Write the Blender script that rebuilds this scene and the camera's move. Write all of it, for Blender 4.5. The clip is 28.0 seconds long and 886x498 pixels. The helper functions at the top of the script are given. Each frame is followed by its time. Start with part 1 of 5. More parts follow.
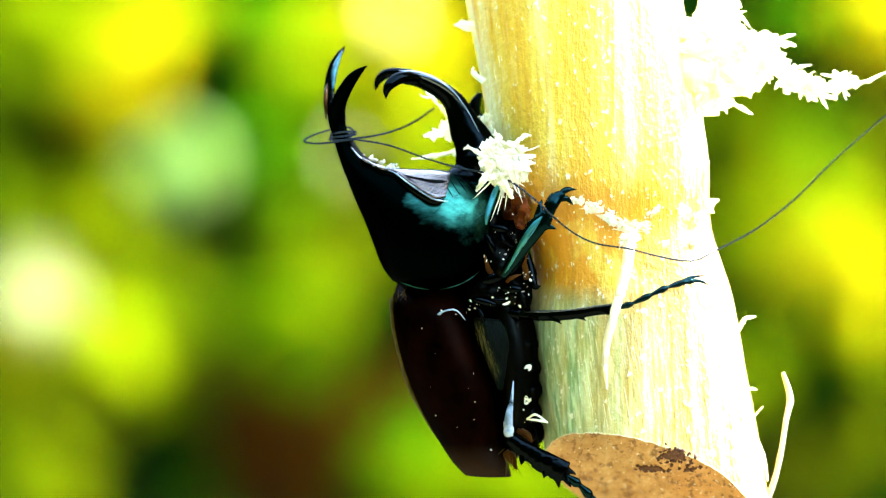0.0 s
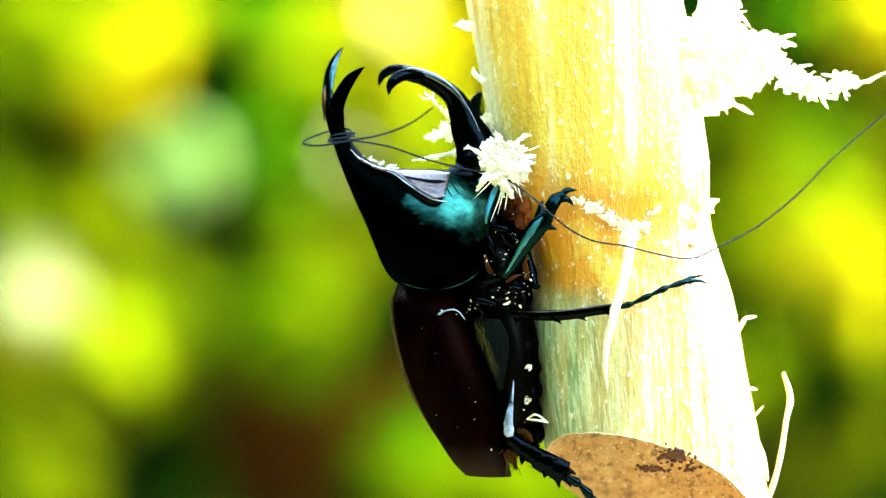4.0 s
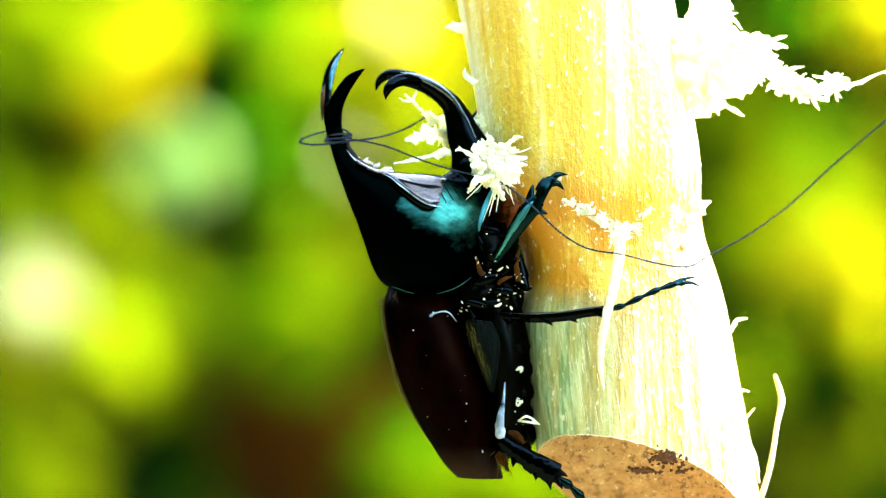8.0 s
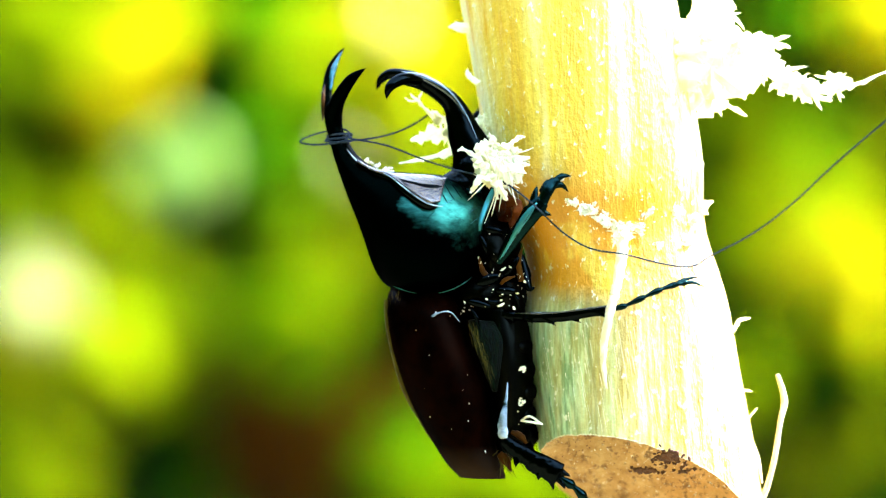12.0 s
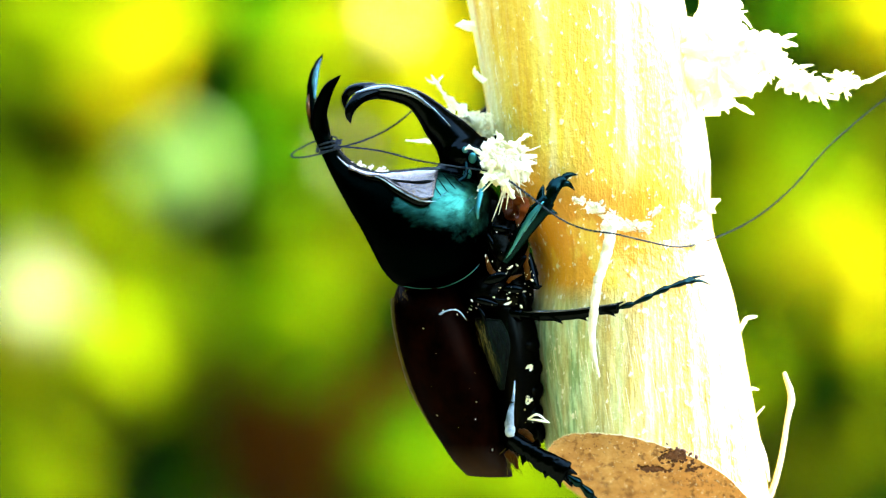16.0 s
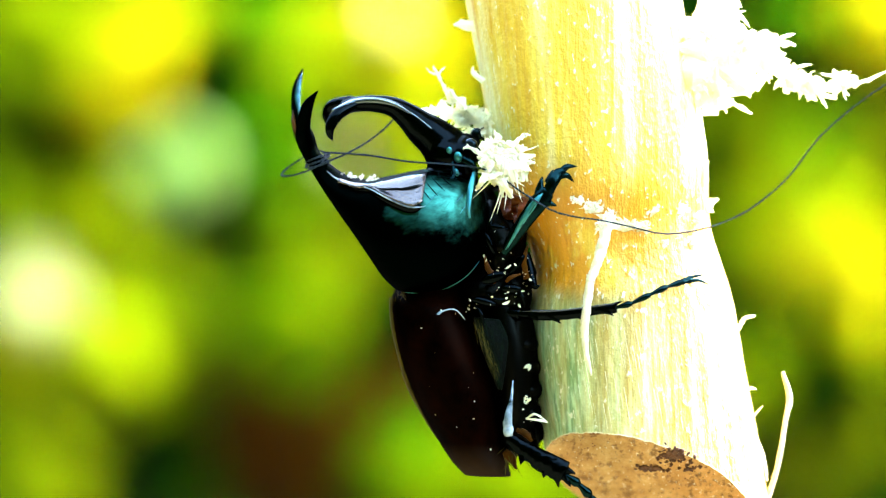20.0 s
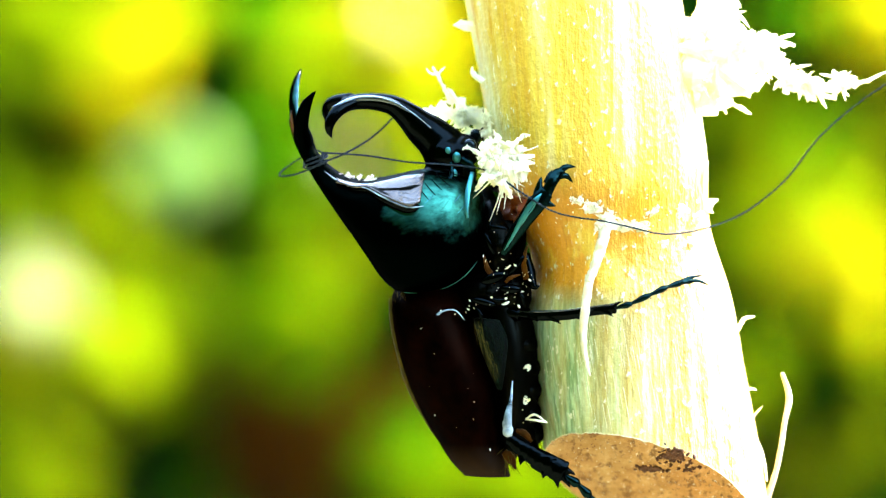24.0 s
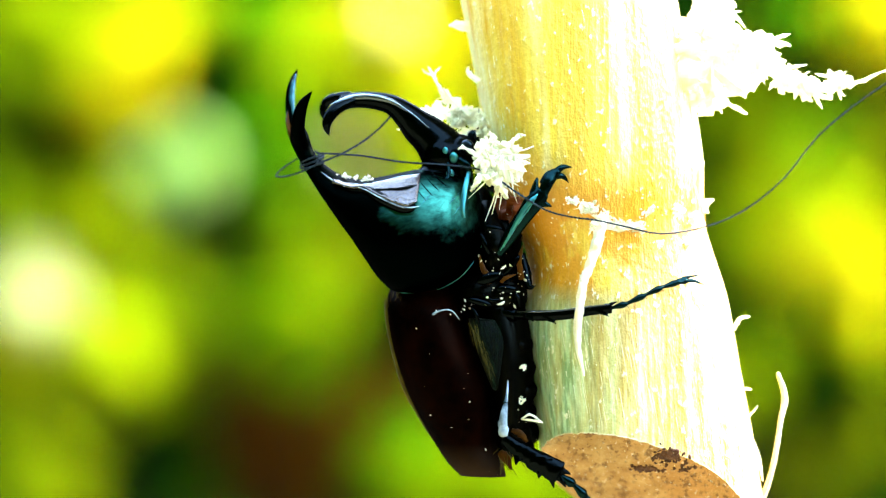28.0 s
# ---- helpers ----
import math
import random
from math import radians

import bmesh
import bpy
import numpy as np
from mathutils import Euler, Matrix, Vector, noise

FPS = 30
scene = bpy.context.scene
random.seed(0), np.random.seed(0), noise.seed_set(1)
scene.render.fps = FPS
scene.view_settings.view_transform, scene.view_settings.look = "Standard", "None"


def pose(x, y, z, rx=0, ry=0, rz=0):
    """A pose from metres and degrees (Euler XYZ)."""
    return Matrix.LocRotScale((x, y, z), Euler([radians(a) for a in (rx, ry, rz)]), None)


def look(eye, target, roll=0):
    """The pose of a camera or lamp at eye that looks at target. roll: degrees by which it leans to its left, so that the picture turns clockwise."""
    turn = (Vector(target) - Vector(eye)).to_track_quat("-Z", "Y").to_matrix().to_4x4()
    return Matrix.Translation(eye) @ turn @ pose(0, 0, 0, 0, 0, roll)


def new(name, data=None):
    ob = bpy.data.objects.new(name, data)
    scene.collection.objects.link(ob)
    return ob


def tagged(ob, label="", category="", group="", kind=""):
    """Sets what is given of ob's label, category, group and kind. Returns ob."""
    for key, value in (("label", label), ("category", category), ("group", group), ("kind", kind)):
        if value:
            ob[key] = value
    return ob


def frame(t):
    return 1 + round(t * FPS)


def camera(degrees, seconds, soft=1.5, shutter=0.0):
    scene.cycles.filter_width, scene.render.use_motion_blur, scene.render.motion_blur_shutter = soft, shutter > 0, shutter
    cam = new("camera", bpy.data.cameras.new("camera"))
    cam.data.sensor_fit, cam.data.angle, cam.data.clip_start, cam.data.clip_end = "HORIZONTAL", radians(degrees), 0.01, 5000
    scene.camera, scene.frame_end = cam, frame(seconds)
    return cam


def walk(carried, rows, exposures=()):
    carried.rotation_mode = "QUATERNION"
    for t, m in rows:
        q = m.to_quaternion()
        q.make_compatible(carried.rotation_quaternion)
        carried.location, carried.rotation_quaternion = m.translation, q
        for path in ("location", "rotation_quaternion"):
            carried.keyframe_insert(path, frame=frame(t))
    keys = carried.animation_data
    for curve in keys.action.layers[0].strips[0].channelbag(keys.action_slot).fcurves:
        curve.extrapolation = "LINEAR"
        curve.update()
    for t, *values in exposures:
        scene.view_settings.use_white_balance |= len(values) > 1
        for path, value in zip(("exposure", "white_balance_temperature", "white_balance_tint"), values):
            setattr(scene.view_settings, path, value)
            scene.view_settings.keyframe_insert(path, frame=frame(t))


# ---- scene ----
# ---- camera ----
cam = camera(12, 28.0, soft=1.25)
STAND = pose(0, -0.6, 1.2, 90, 0, 0)
walk(cam, [(0, STAND), (28, STAND)])
cam.data.dof.use_dof = True
cam.data.dof.focus_distance = 0.587
cam.data.dof.aperture_fstop = 10.5

# ---- world, sun, exposure ----
SUN = Vector((0.70, 0.47, 0.52)).normalized()
world = bpy.data.worlds.new("sky")
scene.world = world
world.use_nodes = True
sky = world.node_tree.nodes.new("ShaderNodeTexSky")
sky.sky_type = "NISHITA"
sky.sun_disc = False
sky.sun_elevation = math.asin(SUN.z)
sky.sun_rotation = math.atan2(SUN.x, SUN.y)
background = world.node_tree.nodes["Background"]
background.inputs["Strength"].default_value = 0.15
world.node_tree.links.new(sky.outputs[0], background.inputs["Color"])
sun_data = bpy.data.lights.new("sun", "SUN")
sun_data.energy = 0.98
sun_data.angle = radians(5)
sun_data.color = (1.0, 0.95, 0.86)
sun = new("sun", sun_data)
sun.matrix_world = look((3, -2, 5), Vector((3, -2, 5)) - SUN)
scene.view_settings.exposure = 5.5

HEIGHT = 1200.0  # millimetres from the ground to the middle of the subject
MM = 0.001


# ---- materials ----
def material(name, rough=0.5, metal=0.0, spec=0.5):
    m = bpy.data.materials.new(name)
    m.use_nodes = True
    b = m.node_tree.nodes["Principled BSDF"]
    b.inputs["Roughness"].default_value = rough
    b.inputs["Metallic"].default_value = metal
    b.inputs["Specular IOR Level"].default_value = spec
    return m, m.node_tree, b


def node(tree, kind, **sets):
    n = tree.nodes.new(kind)
    for key, value in sets.items():
        n.inputs[key.replace("_", " ")].default_value = value
    return n


def ramp(tree, source, stops):
    r = tree.nodes.new("ShaderNodeValToRGB")
    while len(r.color_ramp.elements) < len(stops):
        r.color_ramp.elements.new(0.5)
    for e, (at, colour) in zip(r.color_ramp.elements, stops):
        e.position = at
        e.color = (*colour, 1)
    tree.links.new(source, r.inputs[0])
    return r.outputs[0]


def grain(tree, scale, stretch=(1, 1, 1), turn=(0, 0, 0), detail=6.0, rough=0.6):
    """Noise in object space; scale per metre, stretched along the axes."""
    c = tree.nodes.new("ShaderNodeTexCoord")
    mp = tree.nodes.new("ShaderNodeMapping")
    mp.inputs["Rotation"].default_value = turn
    mp.inputs["Scale"].default_value = stretch
    tree.links.new(c.outputs["Object"], mp.inputs[0])
    n = node(tree, "ShaderNodeTexNoise", Scale=scale, Detail=detail, Roughness=rough)
    tree.links.new(mp.outputs[0], n.inputs["Vector"])
    return n.outputs["Fac"]


def mix(tree, fac, a, b, blend="MIX"):
    m = tree.nodes.new("ShaderNodeMix")
    m.data_type = "RGBA"
    m.blend_type = blend
    for source, slot in ((fac, m.inputs[0]), (a, m.inputs[6]), (b, m.inputs[7])):
        if isinstance(source, (int, float)):
            slot.default_value = source
        elif isinstance(source, tuple):
            slot.default_value = (*source, 1)
        else:
            tree.links.new(source, slot)
    return m.outputs[2]


def bump(tree, b, height, strength, distance):
    n = node(tree, "ShaderNodeBump", Strength=strength, Distance=distance)
    tree.links.new(height, n.inputs["Height"])
    tree.links.new(n.outputs[0], b.inputs["Normal"])


def cuticle(name, dark, light, rough, coat=0.0, spec=0.3, sheen=(0.4, 1.0, 0.95), gloss=0.0, sheen_patch=None, tip=None, relief=0.07):
    m, t, b = material(name, rough, 0.0, spec)
    b.inputs["Specular Tint"].default_value = (*sheen, 1)
    colour = ramp(t, grain(t, 260, detail=8), [(0.35, dark), (0.75, light)])
    if tip:
        # paler end painting light through and off the tip: from height, to height, colour
        c = t.nodes.new("ShaderNodeTexCoord")
        sep = t.nodes.new("ShaderNodeSeparateXYZ")
        t.links.new(c.outputs["Object"], sep.inputs[0])
        reach = node(t, "ShaderNodeMapRange")
        reach.inputs[1].default_value, reach.inputs[2].default_value = tip[0], tip[1]
        t.links.new(sep.outputs["Z"], reach.inputs[0])
        colour = mix(t, reach.outputs[0], colour, mix(t, grain(t, 500, detail=6), tip[2], tuple(1.6 * v for v in tip[2])))
    t.links.new(colour, b.inputs["Base Color"])
    r = ramp(t, grain(t, 420), [(0.3, (rough - 0.06,) * 3), (0.7, (rough + 0.1,) * 3)])
    t.links.new(r, b.inputs["Roughness"])
    b.inputs["Coat Weight"].default_value = coat
    b.inputs["Coat Roughness"].default_value = 0.15
    bump(t, b, mix(t, 0.45, grain(t, 1800, detail=3), grain(t, 330, (1, 1, 0.45), (0, 0.7, 0), 4)), relief, 0.0005)
    if gloss:
        g = node(t, "ShaderNodeBsdfGlossy", Color=(*(gloss * v for v in sheen), 1))
        t.links.new(r, g.inputs["Roughness"])
        if sheen_patch:
            # wrinkled patch, gloss raised to paint the sky's teal reflection: place, half size, gloss
            at, reach, shine = sheen_patch
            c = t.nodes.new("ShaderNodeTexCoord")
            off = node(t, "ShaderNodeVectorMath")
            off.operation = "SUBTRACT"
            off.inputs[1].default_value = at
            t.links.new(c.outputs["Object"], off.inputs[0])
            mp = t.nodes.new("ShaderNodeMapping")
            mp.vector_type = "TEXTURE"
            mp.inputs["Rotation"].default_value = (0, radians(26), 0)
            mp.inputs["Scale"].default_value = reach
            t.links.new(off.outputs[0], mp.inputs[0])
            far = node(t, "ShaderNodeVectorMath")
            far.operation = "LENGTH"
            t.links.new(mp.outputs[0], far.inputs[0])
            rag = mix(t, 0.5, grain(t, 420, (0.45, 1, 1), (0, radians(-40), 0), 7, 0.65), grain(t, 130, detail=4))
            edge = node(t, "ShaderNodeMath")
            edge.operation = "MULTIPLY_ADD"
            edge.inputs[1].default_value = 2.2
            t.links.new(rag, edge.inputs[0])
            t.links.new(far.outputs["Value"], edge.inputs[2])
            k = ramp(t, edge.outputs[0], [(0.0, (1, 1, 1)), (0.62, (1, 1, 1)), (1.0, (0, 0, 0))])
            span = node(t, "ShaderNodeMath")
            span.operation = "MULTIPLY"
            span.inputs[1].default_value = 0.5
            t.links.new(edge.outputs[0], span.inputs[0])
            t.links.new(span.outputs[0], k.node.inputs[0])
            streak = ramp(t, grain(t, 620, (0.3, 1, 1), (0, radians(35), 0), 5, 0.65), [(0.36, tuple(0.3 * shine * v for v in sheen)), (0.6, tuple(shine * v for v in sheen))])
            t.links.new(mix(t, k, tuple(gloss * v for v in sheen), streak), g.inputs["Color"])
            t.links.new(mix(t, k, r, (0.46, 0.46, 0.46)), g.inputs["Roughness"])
        t.links.new(b.inputs["Normal"].links[0].from_socket, g.inputs["Normal"])
        sh = node(t, "ShaderNodeMixShader", Fac=0.84 if tip else 0.92)
        t.links.new(b.outputs[0], sh.inputs[1])
        t.links.new(g.outputs[0], sh.inputs[2])
        t.links.new(sh.outputs[0], t.nodes["Material Output"].inputs["Surface"])
    return m


# the flank's teal sky reflection is put in as a gloss patch
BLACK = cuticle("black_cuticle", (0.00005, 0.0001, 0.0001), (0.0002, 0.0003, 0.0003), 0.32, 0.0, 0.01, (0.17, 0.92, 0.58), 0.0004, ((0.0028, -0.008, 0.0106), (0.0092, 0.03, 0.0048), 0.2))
HORN = cuticle("polished_horn", (0.0001, 0.0001, 0.0001), (0.0005, 0.0003, 0.0002), 0.16, 0.0, 0.05, (0.7, 1.0, 1.0), 0.0035)
# last colour lightens the end, standing for light on the tip
BROWN = cuticle("mahogany_cuticle", (0.0006, 0.0001, 0.00005), (0.022, 0.0034, 0.0008), 0.34, 0.0, 0.006, (1.0, 0.45, 0.25), 0.0008, None, (-0.0145, -0.0196, (0.1, 0.06, 0.036)))
BELLY = cuticle("belly_cuticle", (0.0006, 0.0003, 0.0001), (0.006, 0.0022, 0.0007), 0.34, 0.0, 0.03, (0.9, 1.0, 0.7), 0.003)
LEG = cuticle("leg_cuticle", (0.0001, 0.0002, 0.0002), (0.0006, 0.001, 0.001), 0.2, 0.0, 0.06, (0.25, 1.0, 0.92), 0.012)
SHINY = cuticle("wet_black_cuticle", (0.0003, 0.0004, 0.0004), (0.001, 0.001, 0.001), 0.2, 0.6, 0.8, (0.9, 1.0, 1.0))
# teal gloss raised far above the leg's, to put in sheen
TEAL_GLOSS = cuticle("teal_raised_gloss", (0.001, 0.002, 0.002), (0.004, 0.008, 0.008), 0.45, 0.0, 0.05, (0.2, 1.0, 0.88), 0.22)
# gloss far above the horn's own, for an added highlight strip
GLINT_STRIP = cuticle("horn_glint_gloss", (0.0005, 0.0006, 0.0006), (0.002, 0.002, 0.002), 0.2, 0.0, 0.05, (0.82, 1.0, 1.0), 0.1)
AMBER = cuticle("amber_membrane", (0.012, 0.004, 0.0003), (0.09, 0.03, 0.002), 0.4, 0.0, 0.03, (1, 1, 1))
# near-white base colour that paints glints onto the black shell
PALE_GLINT = cuticle("pale_painted_glint", (0.01, 0.02, 0.02), (0.55, 0.66, 0.66), 0.15, 0.4, 0.6, (0.9, 1.0, 1.0))
# teal base colour that paints sheen onto the black shell
TEAL_GLINT = cuticle("teal_painted_glint", (0.004, 0.02, 0.02), (0.06, 0.28, 0.27), 0.18, 0.2, 0.5, (0.5, 1.0, 1.0))
EYE = cuticle("eye", (0.001, 0.002, 0.002), (0.004, 0.005, 0.005), 0.12, 0.05, 0.1)


def cane_material():
    """Peeled cane: streaks along the stalk, wet orange patches, pale scraped fibres."""
    m, t, b = material("peeled_cane", 0.42)
    lean = (0, radians(CANE_LEAN), 0)
    fine = grain(t, 1700, (1, 1, 0.05), lean, 4, 0.7)
    wide = grain(t, 260, (1, 1, 0.03), lean, 4, 0.55)
    mid = grain(t, 800, (1, 1, 0.05), lean, 4, 0.6)
    blot = grain(t, 70, (1, 1, 0.5), lean, 5, 0.6)
    speck = grain(t, 1100, (1, 1, 0.7), lean, 3, 0.55)
    c = ramp(t, wide, [(0.36, (0.72, 0.36, 0.012)), (0.47, (0.84, 0.56, 0.035)), (0.62, (0.88, 0.68, 0.1))])
    c = mix(t, ramp(t, mid, [(0.36, (0.45,) * 3), (0.47, (0, 0, 0))]), c, (0.7, 0.4, 0.02))
    c = mix(t, ramp(t, mid, [(0.54, (0, 0, 0)), (0.68, (0.5,) * 3)]), c, (0.9, 0.76, 0.2))
    c = mix(t, ramp(t, fine, [(0.52, (0, 0, 0)), (0.72, (0.3,) * 3)]), c, (0.92, 0.8, 0.34))
    c = mix(t, ramp(t, blot, [(0.52, (0, 0, 0)), (0.66, (0.55,) * 3)]), c, (0.74, 0.42, 0.03))
    lines = grain(t, 2600, (1, 1, 0.03), lean, 3, 0.7)
    broad = grain(t, 120, (1, 1, 0.018), lean, 3, 0.5)
    c = mix(t, ramp(t, broad, [(0.5, (0, 0, 0)), (0.58, (0.75,) * 3)]), c, (0.93, 0.84, 0.4))
    c = mix(t, ramp(t, broad, [(0.38, (0.5,) * 3), (0.47, (0, 0, 0))]), c, (0.74, 0.42, 0.03))
    # wet orange flesh round the gnawed node
    co = t.nodes.new("ShaderNodeTexCoord")
    sep = t.nodes.new("ShaderNodeSeparateXYZ")
    t.links.new(co.outputs["Object"], sep.inputs[0])
    band = ramp(t, sep.outputs["Z"], [(0.0, (1, 1, 1)), (0.0095, (1, 1, 1)), (0.0135, (0, 0, 0))])
    wet = mix(t, 1.0, band, ramp(t, grain(t, 160, (1, 1, 0.8), lean, 6), [(0.38, (0, 0, 0)), (0.48, (0.95, 0.95, 0.95))]), "MULTIPLY")
    c = mix(t, wet, c, (0.7, 0.29, 0.008))
    # torn fibre columns of the lower joint
    joint = node(t, "ShaderNodeMapRange")
    for k, v in ((1, -0.004), (2, -0.0095), (3, 0.0), (4, 0.85)):
        joint.inputs[k].default_value = v
    t.links.new(sep.outputs["Z"], joint.inputs[0])
    column = mix(t, 0.45, grain(t, 560, (1, 1, 0.022), lean, 4, 0.6), grain(t, 2000, (1, 1, 0.09), lean, 5, 0.7))
    c = mix(t, joint.outputs[0], c, ramp(t, column, [(0.4, (0.46, 0.19, 0.01)), (0.48, (0.72, 0.4, 0.06)), (0.55, (0.87, 0.64, 0.16)), (0.64, (0.93, 0.84, 0.42))]))
    # pale green towards the bottom and the left of the lower joint
    low = node(t, "ShaderNodeMapRange")
    for k, v in ((1, -0.004), (2, -0.009), (3, 0.0), (4, 1.0)):
        low.inputs[k].default_value = v
    t.links.new(sep.outputs["Z"], low.inputs[0])
    side = node(t, "ShaderNodeMapRange")
    for k, v in ((1, 0.005), (2, -0.008), (3, 0.0), (4, 1.0)):
        side.inputs[k].default_value = v
    t.links.new(sep.outputs["X"], side.inputs[0])
    both = t.nodes.new("ShaderNodeMath")
    both.operation = "MULTIPLY"
    t.links.new(low.outputs[0], both.inputs[0])
    t.links.new(side.outputs[0], both.inputs[1])
    green_side = mix(t, 1.0, both.outputs[0], ramp(t, grain(t, 500, (1, 1, 0.15), lean, 6), [(0.35, (0.6,) * 3), (0.6, (0.97,) * 3)]), "MULTIPLY")
    c = mix(t, green_side, c, mix(t, ramp(t, grain(t, 1300, (1, 1, 0.1), lean, 5, 0.65), [(0.42, (0, 0, 0)), (0.6, (1, 1, 1))]), (0.17, 0.36, 0.13), (0.52, 0.75, 0.38)))
    c = mix(t, ramp(t, speck, [(0.62, (0, 0, 0)), (0.69, (0.85,) * 3)]), c, (0.94, 0.9, 0.62))
    c = mix(t, ramp(t, grain(t, 1900, (1, 1, 0.4), lean, 2, 0.5), [(0.25, (0.3, 0.3, 0.3)), (0.31, (0, 0, 0))]), c, (0.56, 0.32, 0.03))
    c = mix(t, ramp(t, grain(t, 700, (1, 1, 0.7), lean, 1, 0.4), [(0.17, (0.7, 0.7, 0.7)), (0.2, (0, 0, 0))]), c, (0.12, 0.06, 0.015))
    t.links.new(c, b.inputs["Base Color"])
    b.inputs["Subsurface Weight"].default_value = 0.0
    t.links.new(ramp(t, blot, [(0.4, (0.55,) * 3), (0.65, (0.25,) * 3)]), b.inputs["Roughness"])
    bump(t, b, mix(t, 0.12, mix(t, 0.6, mid, speck), lines), 0.9, 0.0008)
    return m


def pith_material():
    """Cut pith: tan flesh, more orange towards the right, dark fibre ends and torn pits."""
    m, t, b = material("cut_pith", 0.8, 0.0, 0.2)
    c = ramp(t, grain(t, 300, (1, 0.3, 1), detail=10, rough=0.75), [(0.3, (0.32, 0.14, 0.03)), (0.5, (0.56, 0.3, 0.09)), (0.7, (0.76, 0.5, 0.22))])
    co = t.nodes.new("ShaderNodeTexCoord")
    sep = t.nodes.new("ShaderNodeSeparateXYZ")
    t.links.new(co.outputs["Object"], sep.inputs[0])
    orange_right = ramp(t, sep.outputs["X"], [(0.0, (0, 0, 0)), (0.022, (0.8, 0.8, 0.8))])
    c = mix(t, orange_right, c, (0.8, 0.34, 0.08))
    c = mix(t, ramp(t, grain(t, 120, (1, 0.3, 1), detail=5), [(0.45, (0, 0, 0)), (0.62, (0.55, 0.55, 0.55))]), c, (0.45, 0.24, 0.06))
    c = mix(t, ramp(t, grain(t, 950, (1, 0.3, 1), detail=3), [(0.54, (0, 0, 0)), (0.64, (0.8, 0.8, 0.8))]), c, (0.2, 0.085, 0.025))
    c = mix(t, ramp(t, grain(t, 1500, (1, 0.3, 1), detail=2), [(0.64, (0, 0, 0)), (0.7, (0.6, 0.6, 0.6))]), c, (0.92, 0.8, 0.6))
    t.links.new(c, b.inputs["Base Color"])
    bump(t, b, mix(t, 0.5, grain(t, 500, (1, 0.3, 1), detail=8, rough=0.75), grain(t, 1300, (1, 0.3, 1), detail=4)), 1.0, 0.0022)
    return m


def plain(name, dark, light, rough, scale=400, relief=0.3, through_light=0.0, stretch=(1, 1, 1)):
    m, t, b = material(name, rough, 0.0, 0.0 if "leaf" in name else 0.08 if "flesh" in name else 0.04 if "hairy" in name or "dusty" in name else 0.3)
    c = ramp(t, grain(t, scale, stretch), [(0.3, dark), (0.7, light)])
    t.links.new(c, b.inputs["Base Color"])
    bump(t, b, grain(t, scale * 3, stretch), relief, 0.0004)
    if through_light:
        tr = t.nodes.new("ShaderNodeBsdfTranslucent")
        t.links.new(c, tr.inputs["Color"])
        sh = t.nodes.new("ShaderNodeMixShader")
        sh.inputs[0].default_value = through_light
        t.links.new(b.outputs[0], sh.inputs[1])
        t.links.new(tr.outputs[0], sh.inputs[2])
        t.links.new(sh.outputs[0], t.nodes["Material Output"].inputs["Surface"])
    return m


CANE_LEAN = 9.9
CANE = cane_material()
PITH = pith_material()
# gloss far above the shell's, to put in the hollow's pale sky reflection
HOLLOW = cuticle("polished_hollow", (0.002, 0.001, 0.0006), (0.05, 0.032, 0.022), 0.19, 0.0, 0.05, (1.0, 0.86, 0.72), 0.14, relief=1.0)
STAIN = plain("rot_stain", (0.05, 0.015, 0.006), (0.16, 0.06, 0.02), 0.7, 700)
RED_ROT = plain("red_wet_flesh", (0.06, 0.011, 0.001), (0.2, 0.04, 0.002), 0.45, 420, 0.8)
FIBRE = plain("white_fibre", (0.93, 0.86, 0.54), (0.96, 0.93, 0.72), 0.6, 500, 0.2, 0.55)
STRAW = plain("straw_fibre", (0.62, 0.45, 0.16), (0.86, 0.74, 0.42), 0.6, 500)
THREAD = plain("dusty_slate_thread", (0.005, 0.0085, 0.009), (0.032, 0.042, 0.045), 0.8, 2500)
PLATE = plain("hairy_plate", (0.0001, 0.0004, 0.0001), (0.002, 0.004, 0.0014), 0.6, 2200, 1.0, 0.0, (1, 1, 0.25))
GREEN_HAIR = plain("green_black_hairy_coat", (0.0006, 0.003, 0.0005), (0.004, 0.013, 0.002), 0.7, 900)
# olive glow of the backlit wing edge, put into colour
RIM_GLOW = plain("dusty_olive_rim_glow", (0.012, 0.009, 0.0006), (0.07, 0.05, 0.005), 0.5, 600)
HAIR = plain("amber_hairy_coat", (0.03, 0.023, 0.002), (0.085, 0.06, 0.008), 0.5, 900)
SOIL = plain("dry_sandy_soil", (0.11, 0.1, 0.05), (0.19, 0.17, 0.09), 0.9, 9, 0.6)
